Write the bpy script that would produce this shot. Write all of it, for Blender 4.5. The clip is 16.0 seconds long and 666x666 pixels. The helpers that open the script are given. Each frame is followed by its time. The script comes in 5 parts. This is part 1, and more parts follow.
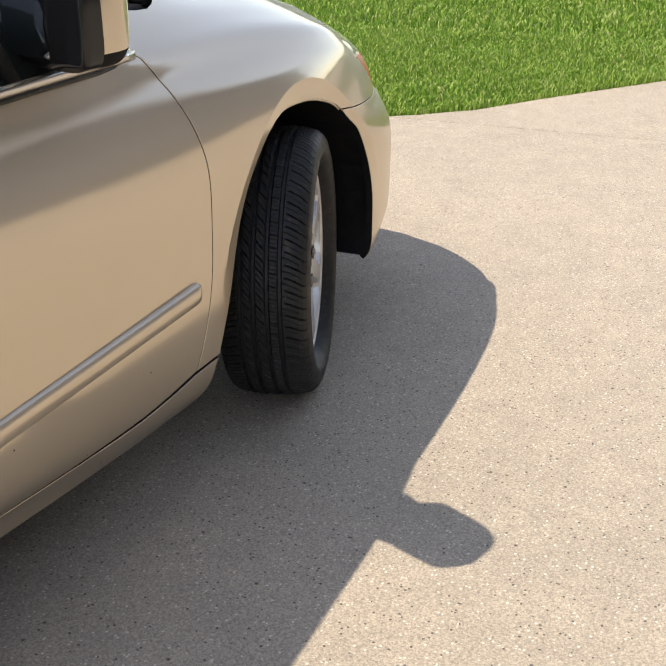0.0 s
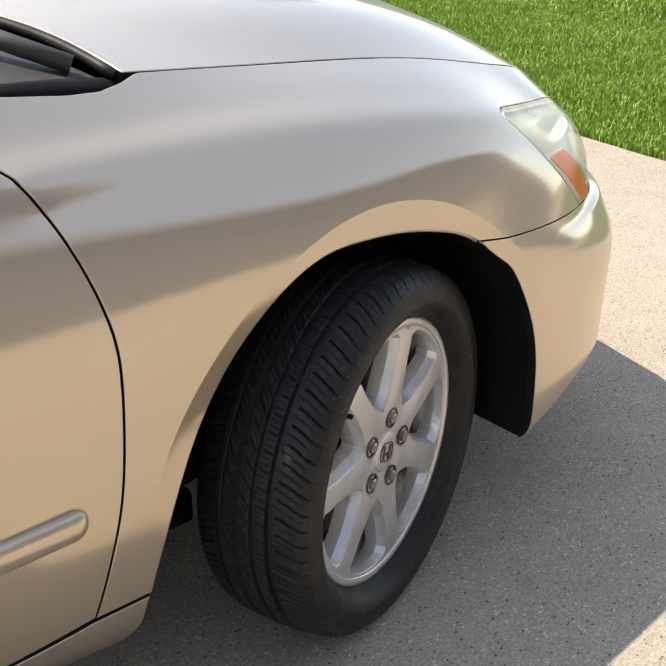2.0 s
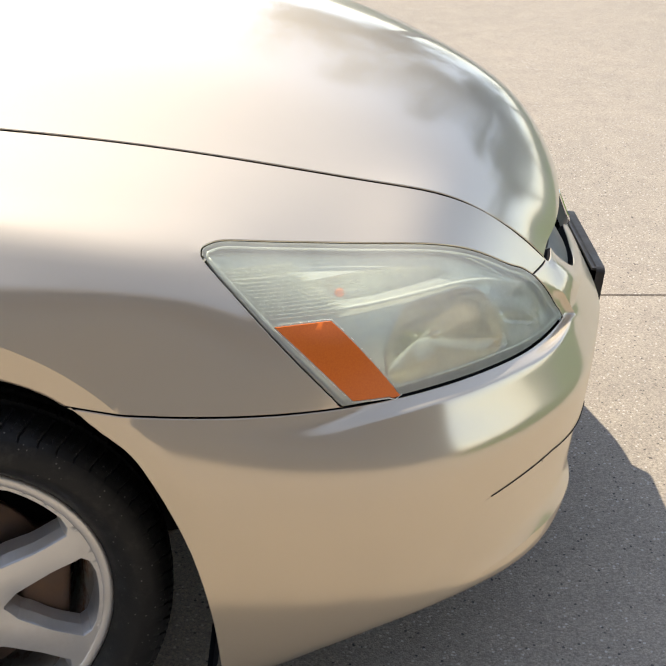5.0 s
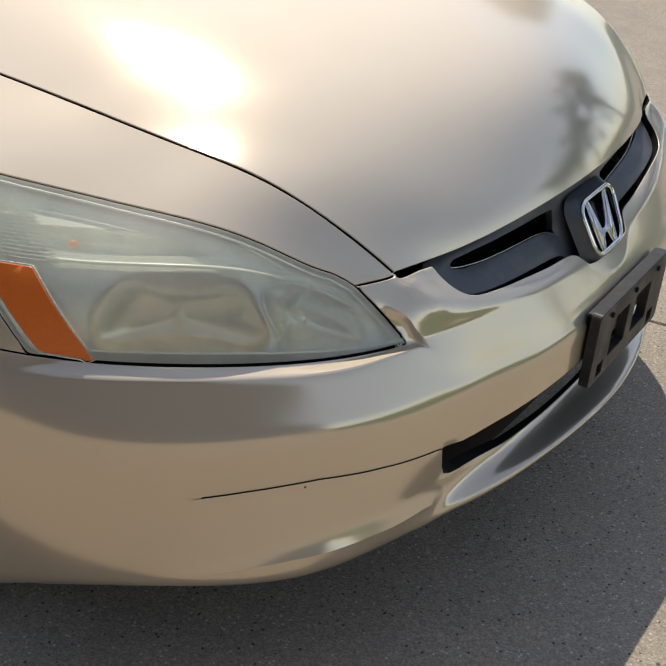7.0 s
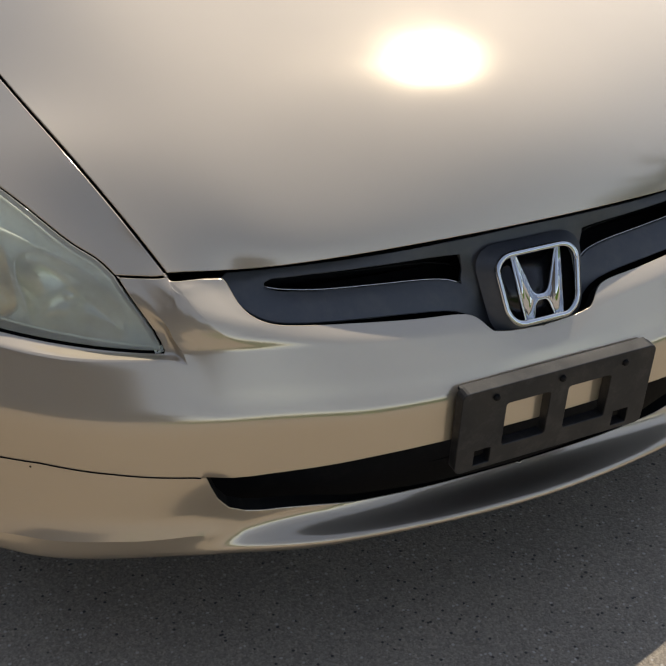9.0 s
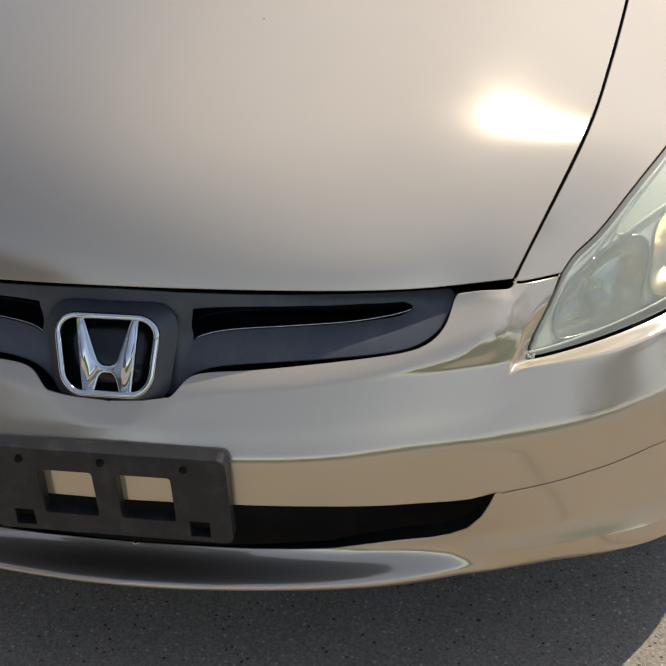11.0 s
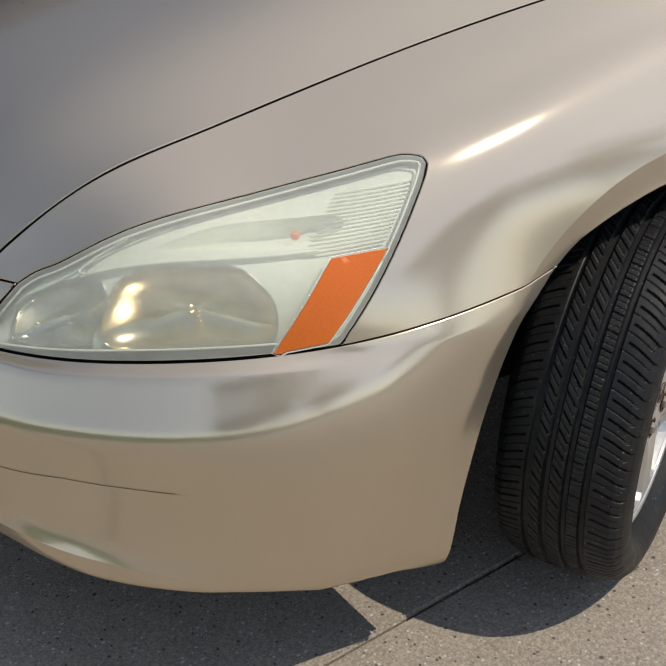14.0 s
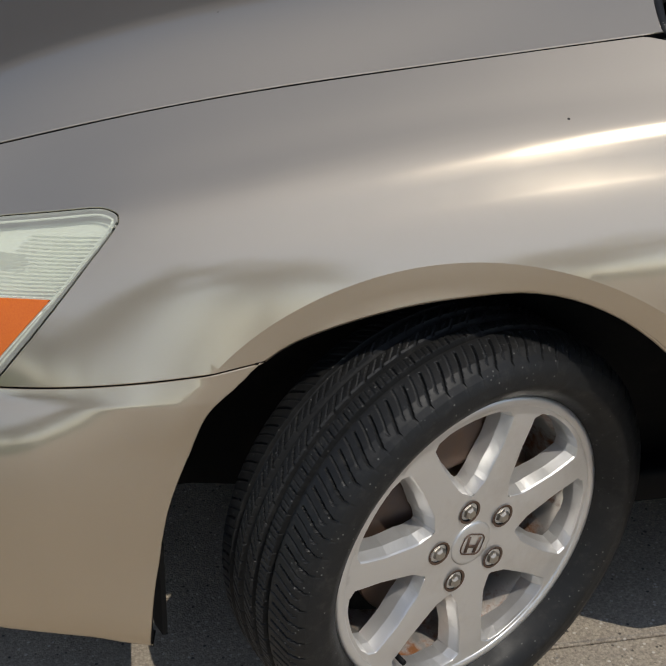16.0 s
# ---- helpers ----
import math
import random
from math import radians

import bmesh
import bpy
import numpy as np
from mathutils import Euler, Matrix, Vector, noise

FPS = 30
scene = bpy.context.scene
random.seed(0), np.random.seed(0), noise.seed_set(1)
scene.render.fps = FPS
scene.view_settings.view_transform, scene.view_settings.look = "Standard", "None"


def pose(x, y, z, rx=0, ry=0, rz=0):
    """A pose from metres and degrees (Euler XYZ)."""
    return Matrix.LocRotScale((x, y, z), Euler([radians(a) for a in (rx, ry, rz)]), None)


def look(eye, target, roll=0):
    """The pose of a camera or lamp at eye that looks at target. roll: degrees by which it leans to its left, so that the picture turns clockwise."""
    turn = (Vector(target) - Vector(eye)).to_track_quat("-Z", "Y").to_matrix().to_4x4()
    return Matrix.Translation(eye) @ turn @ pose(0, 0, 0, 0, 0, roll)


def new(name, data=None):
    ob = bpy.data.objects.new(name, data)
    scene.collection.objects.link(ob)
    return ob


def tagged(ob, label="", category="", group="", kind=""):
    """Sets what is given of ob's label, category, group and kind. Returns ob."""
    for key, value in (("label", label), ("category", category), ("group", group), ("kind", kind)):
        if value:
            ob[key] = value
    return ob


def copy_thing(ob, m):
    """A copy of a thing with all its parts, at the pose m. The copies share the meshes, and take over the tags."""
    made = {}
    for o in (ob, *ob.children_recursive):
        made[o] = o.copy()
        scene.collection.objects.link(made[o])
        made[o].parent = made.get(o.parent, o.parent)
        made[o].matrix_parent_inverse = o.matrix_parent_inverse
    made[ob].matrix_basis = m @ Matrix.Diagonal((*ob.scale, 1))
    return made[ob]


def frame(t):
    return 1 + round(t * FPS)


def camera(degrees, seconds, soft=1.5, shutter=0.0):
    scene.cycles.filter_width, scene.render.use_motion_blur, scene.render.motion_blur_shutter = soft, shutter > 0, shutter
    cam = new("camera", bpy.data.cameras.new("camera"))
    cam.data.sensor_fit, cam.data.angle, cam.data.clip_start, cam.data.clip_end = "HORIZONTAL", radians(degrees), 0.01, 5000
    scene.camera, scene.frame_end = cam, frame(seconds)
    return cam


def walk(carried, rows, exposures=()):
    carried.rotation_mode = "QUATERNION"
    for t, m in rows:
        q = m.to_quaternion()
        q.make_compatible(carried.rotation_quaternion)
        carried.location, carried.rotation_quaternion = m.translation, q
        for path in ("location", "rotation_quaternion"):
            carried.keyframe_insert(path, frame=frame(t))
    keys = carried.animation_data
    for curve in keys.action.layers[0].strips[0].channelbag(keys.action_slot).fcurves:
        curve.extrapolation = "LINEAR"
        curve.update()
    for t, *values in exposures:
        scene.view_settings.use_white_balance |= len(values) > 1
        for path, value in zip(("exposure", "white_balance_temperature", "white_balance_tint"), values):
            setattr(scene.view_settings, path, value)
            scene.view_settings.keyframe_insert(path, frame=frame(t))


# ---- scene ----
cam = camera(31.500, 16.0)
walk(cam, [
    (0, pose(-2.2646, -1.9535, 1.2694, 65.772, 0.912, -66.344)),
    (0.5, pose(-1.9846, -1.9968, 1.2850, 65.399, 0.008, -57.808)),
    (1, pose(-1.6591, -1.9609, 1.2866, 64.893, -0.020, -52.871)),
    (1.5, pose(-1.3902, -1.9557, 1.2882, 64.331, -0.326, -47.562)),
    (2, pose(-1.0963, -2.0090, 1.3026, 63.954, -0.403, -41.701)),
    (2.5, pose(-0.7990, -2.0125, 1.2790, 63.469, -0.179, -36.046)),
    (3, pose(-0.5207, -2.0589, 1.3000, 63.197, 0.315, -29.877)),
    (3.5, pose(-0.2560, -2.1543, 1.3096, 62.752, 0.577, -23.302)),
    (4, pose(0.0260, -2.1522, 1.2868, 63.237, 0.985, -16.283)),
    (4.2, pose(0.1284, -2.1402, 1.2940, 63.493, 0.786, -13.403)),
    (6.3, pose(1.2379, -1.9034, 1.3188, 62.132, -0.041, 21.682)),
    (6.5, pose(1.3551, -1.8708, 1.3212, 62.109, 0.297, 25.018)),
    (7, pose(1.5612, -1.6553, 1.3023, 61.221, 0.052, 33.543)),
    (7.5, pose(1.7452, -1.4463, 1.3052, 60.796, -0.021, 42.019)),
    (8, pose(1.9563, -1.2497, 1.2938, 60.421, 0.354, 49.966)),
    (8.2, pose(1.9914, -1.1687, 1.2947, 59.953, 0.163, 52.875)),
    (10.5, pose(2.0881, 0.1036, 1.2538, 59.742, 0.986, 90.003)),
    (11, pose(2.0701, 0.4423, 1.2789, 59.108, 1.513, 98.288)),
    (11.5, pose(1.9800, 0.6906, 1.2880, 58.590, 1.061, 105.620)),
    (12, pose(1.8855, 0.9018, 1.2978, 58.793, 0.236, 112.736)),
    (12.5, pose(1.8192, 1.1631, 1.3116, 58.567, -0.359, 119.978)),
    (13, pose(1.6709, 1.3621, 1.3098, 58.379, -0.487, 128.187)),
    (13.5, pose(1.4740, 1.5511, 1.3366, 58.491, -0.421, 136.104)),
    (14, pose(1.2943, 1.7907, 1.3467, 58.639, -0.048, 143.338)),
    (14.5, pose(1.0802, 1.8920, 1.3293, 58.944, 0.163, 150.780)),
    (15, pose(0.8081, 1.9268, 1.3546, 58.859, 0.442, 158.495)),
    (15.5, pose(0.5640, 2.0101, 1.3481, 59.320, 0.519, 165.575)),
    (16, pose(0.3331, 2.0598, 1.3370, 60.232, 0.515, 171.130)),
], exposures=[(0, 0.98, 7200, 12), (2, 1.17, 7200, 12), (4, 1.03, 6900, 11), (6.4, 0.36, 6900, 11), (8, -0.10, 6900, 11), (10.3, -0.12, 6800, 11), (11.2, -0.02, 6700, 11), (13, -0.20, 6700, 11), (14, -0.14, 6700, 11), (16, -0.34, 6500, 10)])

# ---------------------------------------------------------------- light
SUN_FROM = Vector((-0.33, 0.47, 1.0)).normalized()
world = bpy.data.worlds.new("world")
scene.world = world
world.use_nodes = True
wn = world.node_tree
sky = wn.nodes.new("ShaderNodeTexSky")
sky.sky_type = "NISHITA"
sky.sun_disc = False
sky.sun_elevation = math.asin(SUN_FROM.z)
sky.sun_rotation = math.atan2(SUN_FROM.x, SUN_FROM.y)
sky.air_density, sky.dust_density = 0.85, 0.1
sky.ozone_density = 3.0
haze = wn.nodes.new("ShaderNodeHueSaturation")
haze.inputs["Saturation"].default_value = 0.66
wn.links.new(sky.outputs[0], haze.inputs["Color"])
wn.links.new(haze.outputs[0], wn.nodes["Background"].inputs[0])
wn.nodes["Background"].inputs[1].default_value = 0.16
sun = new("sun", bpy.data.lights.new("sun", "SUN"))
sun.data.energy = 2.7
sun.data.angle = radians(0.53)
sun.data.color = (1.0, 0.94, 0.84)
sun.matrix_world = look(SUN_FROM * 30, (0, 0, 0))

# ---------------------------------------------------------------- materials
def material(name, color=(0.5, 0.5, 0.5), rough=0.5, metal=0.0, **more):
    m = bpy.data.materials.new(name)
    m.use_nodes = True
    b = m.node_tree.nodes["Principled BSDF"]
    b.inputs["Base Color"].default_value = (*color, 1)
    b.inputs["Roughness"].default_value = rough
    b.inputs["Metallic"].default_value = metal
    for key, value in more.items():
        b.inputs[key.replace("_", " ")].default_value = value
    return m


class Nodes:
    """Short ways to wire a material."""

    def __init__(self, mat):
        self.t = mat.node_tree
        self.b = self.t.nodes["Principled BSDF"]
        self.co = self.t.nodes.new("ShaderNodeTexCoord").outputs["Object"]

    def add(self, kind, **inputs):
        n = self.t.nodes.new(kind)
        for key, value in inputs.items():
            self.put(n.inputs[key.replace("_", " ")], value)
        return n

    def put(self, socket, value):
        if isinstance(value, bpy.types.NodeSocket):
            self.t.links.new(value, socket)
        else:
            socket.default_value = value

    def noise(self, scale, detail=4.0, rough=0.55, co=None):
        return self.add("ShaderNodeTexNoise", Vector=co or self.co, Scale=scale, Detail=detail, Roughness=rough).outputs["Fac"]

    def cells(self, scale, feature="F1", out="Distance", co=None):
        n = self.add("ShaderNodeTexVoronoi", Vector=co or self.co, Scale=scale)
        n.feature = feature
        return n.outputs[out]

    def ramp(self, fac, *stops):
        n = self.add("ShaderNodeValToRGB", Fac=fac)
        e = n.color_ramp.elements
        while len(e) < len(stops):
            e.new(0.5)
        for el, (p, c) in zip(e, stops):
            el.position = p
            el.color = (*c, 1) if not isinstance(c, (int, float)) else (c, c, c, 1)
        return n.outputs["Color"]

    def mix(self, fac, a, b, blend="MIX"):
        n = self.t.nodes.new("ShaderNodeMix")
        n.data_type = "RGBA"
        n.blend_type = blend
        for s, v in ((n.inputs[0], fac), (n.inputs[6], a), (n.inputs[7], b)):
            if isinstance(v, tuple) and len(v) == 3:
                v = (*v, 1)
            self.put(s, v)
        return n.outputs[2]

    def math(self, op, a, b=0.0):
        n = self.t.nodes.new("ShaderNodeMath")
        n.operation = op
        self.put(n.inputs[0], a)
        self.put(n.inputs[1], b)
        return n.outputs[0]

    def bump(self, height, strength=0.3, distance=0.001, normal=None):
        n = self.add("ShaderNodeBump", Height=height, Strength=strength, Distance=distance)
        if normal is not None:
            self.put(n.inputs["Normal"], normal)
        self.t.links.new(n.outputs[0], self.b.inputs["Normal"])
        return n.outputs[0]

    def set(self, **inputs):
        for key, value in inputs.items():
            self.put(self.b.inputs[key.replace("_", " ")], value)


# car paint: fine metallic flakes under a hard clear coat, a thin film of dust on top
PAINT = material("gold_paint", (0.74, 0.640, 0.505), 0.40, 1.0, Coat_Weight=1.0, Coat_Roughness=0.03, Coat_IOR=1.5)
n = Nodes(PAINT)
flake = n.cells(2600, out="Color")
dust = n.noise(5.0, 6, 0.65)
tint = n.mix(0.07, (0.74, 0.640, 0.505), flake, "SOFT_LIGHT")
tint = n.mix(n.math("MULTIPLY", n.ramp(dust, (0.42, 0.0), (0.75, 1.0)), 0.08), tint, (0.50, 0.45, 0.39))
# chips and insect specks
chip = n.add("ShaderNodeTexVoronoi", Vector=n.co, Scale=13)
chosen = n.ramp(n.add("ShaderNodeSeparateColor", Color=chip.outputs["Color"]).outputs[0], (0.0, 1.0), (0.16, 1.0), (0.17, 0.0), (1.0, 0.0))
fleck = n.math("MULTIPLY", chosen, n.ramp(chip.outputs["Distance"], (0.0, 1.0), (0.020, 1.0), (0.030, 0.0), (1.0, 0.0)))
tint = n.mix(fleck, tint, (0.03, 0.026, 0.022))
n.set(Base_Color=tint, Metallic=n.math("SUBTRACT", 1.0, fleck), Roughness=n.ramp(n.noise(9.0, 5), (0.3, 0.13), (0.7, 0.16)), Coat_Roughness=n.ramp(dust, (0.35, 0.02), (0.8, 0.06)))
# flakes that lie askew scatter more widely
askew = n.add("ShaderNodeBsdfGlossy", Color=tint, Roughness=0.70)
askew.distribution = "BECKMANN"
blend = n.add("ShaderNodeMixShader", Fac=0.50)
n.t.links.new(n.b.outputs[0], blend.inputs[1])
n.t.links.new(askew.outputs[0], blend.inputs[2])
n.t.links.new(blend.outputs[0], n.t.nodes["Material Output"].inputs["Surface"])

RUBBER = material("tyre_rubber", (0.02, 0.02, 0.02), 0.7, Specular_IOR_Level=0.25)
n = Nodes(RUBBER)
grit = n.add("ShaderNodeTexVoronoi", Vector=n.co, Scale=210)
grain = n.math("MULTIPLY", n.ramp(n.add("ShaderNodeSeparateColor", Color=grit.outputs["Color"]).outputs[0], (0.93, 0.0), (0.95, 1.0)), n.ramp(grit.outputs["Distance"], (0.18, 1.0), (0.30, 0.0)))
tone = n.mix(n.ramp(n.noise(55, 6, 0.7), (0.52, 0.0), (0.72, 0.55)), (0.013, 0.013, 0.0128), (0.045, 0.042, 0.038))
n.set(Base_Color=n.mix(n.math("MULTIPLY", grain, 0.5), tone, (0.24, 0.23, 0.21)), Roughness=n.ramp(n.noise(30), (0.3, 0.42), (0.7, 0.62)), Specular_IOR_Level=0.35)
n.bump(n.noise(400, 3), 0.25, 0.0008)

ALLOY = material("wheel_alloy", (0.66, 0.65, 0.63), 0.36, 0.75)
n = Nodes(ALLOY)
n.set(Base_Color=n.mix(n.ramp(n.noise(9, 6, 0.7), (0.50, 0.0), (0.75, 0.45)), (0.76, 0.75, 0.73), (0.55, 0.51, 0.46)), Roughness=n.ramp(n.noise(30), (0.3, 0.32), (0.7, 0.42)))
BARREL = material("rusty_barrel", (0.42, 0.38, 0.34), 0.45, 0.6)
n = Nodes(BARREL)
rust = n.ramp(n.noise(16, 6, 0.7), (0.47, 0.0), (0.60, 1.0))
n.set(Base_Color=n.mix(rust, (0.52, 0.49, 0.45), (0.22, 0.085, 0.025)), Metallic=n.ramp(rust, (0.0, 0.65), (1.0, 0.05)), Roughness=n.ramp(rust, (0.0, 0.35), (1.0, 0.85)))
DISC = material("brake_iron", (0.13, 0.10, 0.085), 0.5, 0.6)
n = Nodes(DISC)
n.set(Base_Color=n.mix(n.noise(30, 5), (0.10, 0.085, 0.08), (0.20, 0.11, 0.06)))
NUT = material("tarnished_steel", (0.42, 0.39, 0.34), 0.38, 0.9)
# black plastic parts; also colours painted panels' folded edges, imitating shade in gaps
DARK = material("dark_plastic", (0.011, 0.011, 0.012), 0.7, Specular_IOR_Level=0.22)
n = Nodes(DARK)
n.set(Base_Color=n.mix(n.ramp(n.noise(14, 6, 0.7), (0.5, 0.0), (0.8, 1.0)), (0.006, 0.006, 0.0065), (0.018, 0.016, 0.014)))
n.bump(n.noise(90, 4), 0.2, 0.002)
GREY = material("slate_plastic", (0.085, 0.09, 0.10), 0.34)
n = Nodes(GREY)
n.set(Base_Color=n.mix(n.ramp(n.noise(22, 6, 0.7), (0.45, 0.0), (0.8, 0.6)), (0.09, 0.096, 0.108), (0.17, 0.16, 0.15)))
n.bump(n.noise(900, 2), 0.15, 0.0003)
BRACKET = material("bracket_plastic", (0.035, 0.035, 0.036), 0.5)
n = Nodes(BRACKET)
n.set(Base_Color=n.mix(n.ramp(n.noise(35, 6, 0.75), (0.5, 0.0), (0.75, 0.8)), (0.018, 0.018, 0.019), (0.06, 0.056, 0.052)), Roughness=n.ramp(n.noise(20), (0.3, 0.38), (0.7, 0.62)))
n.bump(n.noise(120, 4), 0.12, 0.001)
GLOSSBLACK = material("gloss_black", (0.006, 0.006, 0.007), 0.16)
CHROME = material("chrome", (0.80, 0.82, 0.84), 0.07, 1.0)
TRIMCHROME = material("trim_chrome", (0.62, 0.60, 0.57), 0.22, 0.95)
HOUSING = material("lamp_shell", (0.83, 0.85, 0.76), 0.34, 0.12)
BOWL = material("lamp_bowl", (0.95, 0.84, 0.64), 0.28, 1.0)
Nodes(BOWL).bump(Nodes(BOWL).noise(15, 1), 0.22, 0.014)
BOWLGREY = material("lamp_bowl_grey", (0.90, 0.87, 0.78), 0.26, 1.0)
Nodes(BOWLGREY).bump(Nodes(BOWLGREY).noise(17, 1), 0.22, 0.012)
AMBER = material("amber_plastic", (0.80, 0.13, 0.012), 0.28, Specular_IOR_Level=0.6)
n = Nodes(AMBER)
n.set(Base_Color=n.mix(n.cells(420), (0.86, 0.20, 0.022), (0.80, 0.16, 0.016)))
n.bump(n.cells(420), 0.10, 0.0005)
GLASS = material("window_glass", (0.020, 0.026, 0.025), 0.03, Specular_IOR_Level=0.7)

# hazy lamp cover: part clear, part milky
LENS = material("lamp_plastic", (0.72, 0.78, 0.66), 0.22, Coat_Weight=0.8, Coat_Roughness=0.06)
n = Nodes(LENS)
haze = n.noise(7, 5, 0.6)
n.set(Base_Color=n.mix(haze, (0.84, 0.87, 0.78), (0.87, 0.82, 0.68)), Roughness=n.ramp(n.noise(30), (0.3, 0.42), (0.7, 0.55)))
clear = n.add("ShaderNodeBsdfTransparent", Color=(0.93, 0.97, 0.90, 1))
blend = n.add("ShaderNodeMixShader", Fac=n.ramp(haze, (0.3, 0.32), (0.7, 0.50)))
n.t.links.new(clear.outputs[0], blend.inputs[1])
n.t.links.new(n.b.outputs[0], blend.inputs[2])
n.t.links.new(blend.outputs[0], n.t.nodes["Material Output"].inputs["Surface"])

# exposed-aggregate concrete
CONCRETE = material("concrete", (0.5, 0.44, 0.36), 0.9)
n = Nodes(CONCRETE)
co = n.t.nodes.new("ShaderNodeNewGeometry").outputs["Position"]
broad = n.noise(0.9, 5, 0.6, co)
mid = n.noise(9, 5, 0.65, co)
grain = n.noise(170, 5, 0.75, co)
pebble = n.add("ShaderNodeTexVoronoi", Vector=co, Scale=150)
sep = n.add("ShaderNodeSeparateColor", Color=pebble.outputs["Color"])
speck = n.ramp(sep.outputs[0], (0.0, 1.0), (0.045, 1.0), (0.06, 0.0), (1.0, 0.0))
spot = n.math("MULTIPLY", speck, n.ramp(pebble.outputs["Distance"], (0.30, 1.0), (0.45, 0.0)))
white = n.math("MULTIPLY", n.ramp(sep.outputs[1], (0.90, 0.0), (0.93, 1.0)), n.ramp(pebble.outputs["Distance"], (0.30, 1.0), (0.45, 0.0)))
big = n.add("ShaderNodeTexVoronoi", Vector=co, Scale=38)
sepb = n.add("ShaderNodeSeparateColor", Color=big.outputs["Color"])
bigspot = n.math("MULTIPLY", n.ramp(sepb.outputs[0], (0.045, 1.0), (0.06, 0.0)), n.ramp(big.outputs["Distance"], (0.10, 1.0), (0.18, 0.0)))
base = n.mix(n.ramp(broad, (0.3, 0.0), (0.7, 1.0)), (0.365, 0.320, 0.257), (0.41, 0.354, 0.281))
base = n.mix(0.75, base, n.ramp(mid, (0.3, (0.45, 0.45, 0.455)), (0.7, (0.55, 0.55, 0.545))), "OVERLAY")
base = n.mix(0.55, base, n.ramp(grain, (0.36, (0.30, 0.30, 0.31)), (0.64, (0.70, 0.69, 0.68))), "OVERLAY")
stone = n.add("ShaderNodeTexVoronoi", Vector=co, Scale=300)
tone = n.add("ShaderNodeSeparateColor", Color=stone.outputs["Color"])
base = n.mix(0.42, base, n.ramp(tone.outputs[0], (0.0, (0.24, 0.23, 0.22)), (0.5, (0.50, 0.49, 0.48)), (1.0, (0.76, 0.74, 0.70))), "OVERLAY")
base = n.mix(n.math("MULTIPLY", white, 0.8), base, (0.70, 0.66, 0.58))
base = n.mix(n.math("MULTIPLY", spot, 0.95), base, (0.085, 0.075, 0.065))
base = n.mix(n.math("MULTIPLY", bigspot, 0.85), base, (0.06, 0.052, 0.045))
n.set(Base_Color=base, Roughness=0.88)
n.bump(n.math("ADD", n.math("MULTIPLY", grain, 0.5), n.math("SUBTRACT", 1.0, stone.outputs["Distance"])), 0.5, 0.0016)
JOINT = material("joint_dirt", (0.05, 0.042, 0.034), 0.95)
n = Nodes(JOINT)
n.bump(n.noise(160, 4), 0.8, 0.006)
SOIL = material("soil", (0.05, 0.06, 0.022), 0.95)
n = Nodes(SOIL)
n.set(Base_Color=n.mix(n.noise(22, 5), (0.035, 0.045, 0.016), (0.06, 0.11, 0.02)))
GRASS = material("grass_green", (0.10, 0.24, 0.03), 0.55, Specular_IOR_Level=0.35)
n = Nodes(GRASS)
pos = n.t.nodes.new("ShaderNodeNewGeometry")
rand = pos.outputs["Random Per Island"]
tone = n.ramp(rand, (0.0, (0.07, 0.15, 0.016)), (0.45, (0.23, 0.38, 0.045)), (0.8, (0.42, 0.55, 0.11)), (1.0, (0.62, 0.58, 0.28)))
n.set(Base_Color=n.mix(n.ramp(n.noise(1.6, 4, 0.6, pos.outputs["Position"]), (0.35, 0.0), (0.65, 0.45)), tone, (0.34, 0.44, 0.09)))
leafy = n.add("ShaderNodeBsdfTranslucent", Color=(0.16, 0.36, 0.04, 1))
blend = n.add("ShaderNodeMixShader", Fac=0.3)
n.t.links.new(n.b.outputs[0], blend.inputs[1])
n.t.links.new(leafy.outputs[0], blend.inputs[2])
n.t.links.new(blend.outputs[0], n.t.nodes["Material Output"].inputs["Surface"])
LEAF = material("tree_leaf", (0.05, 0.09, 0.02), 0.6)
n = Nodes(LEAF)
n.set(Base_Color=n.ramp(n.t.nodes.new("ShaderNodeNewGeometry").outputs["Random Per Island"], (0.0, (0.03, 0.055, 0.012)), (1.0, (0.08, 0.13, 0.03))))
BARK = material("bark", (0.09, 0.065, 0.045), 0.9)
SHINGLE = material("roof_shingle", (0.10, 0.085, 0.075), 0.9)
n = Nodes(SHINGLE)
n.set(Base_Color=n.mix(n.noise(12, 6), (0.07, 0.06, 0.055), (0.14, 0.12, 0.10)))
GREYWALL = material("tan_brick", (0.34, 0.27, 0.20), 0.9)
n = Nodes(GREYWALL)
n.set(Base_Color=n.mix(n.noise(6, 6), (0.075, 0.078, 0.086), (0.12, 0.122, 0.13)))
BROWNWALL = material("brown_wall", (0.10, 0.08, 0.06), 0.85)
n = Nodes(BROWNWALL)
n.set(Base_Color=n.mix(n.noise(3, 6), (0.06, 0.048, 0.038), (0.10, 0.08, 0.064)))
COWLGREY = material("cowl_plastic", (0.05, 0.05, 0.052), 0.55)
n = Nodes(COWLGREY)
n.set(Base_Color=n.mix(n.noise(25, 5), (0.035, 0.035, 0.037), (0.075, 0.072, 0.068)))

from mathutils.bvhtree import BVHTree
from mathutils.geometry import delaunay_2d_cdt

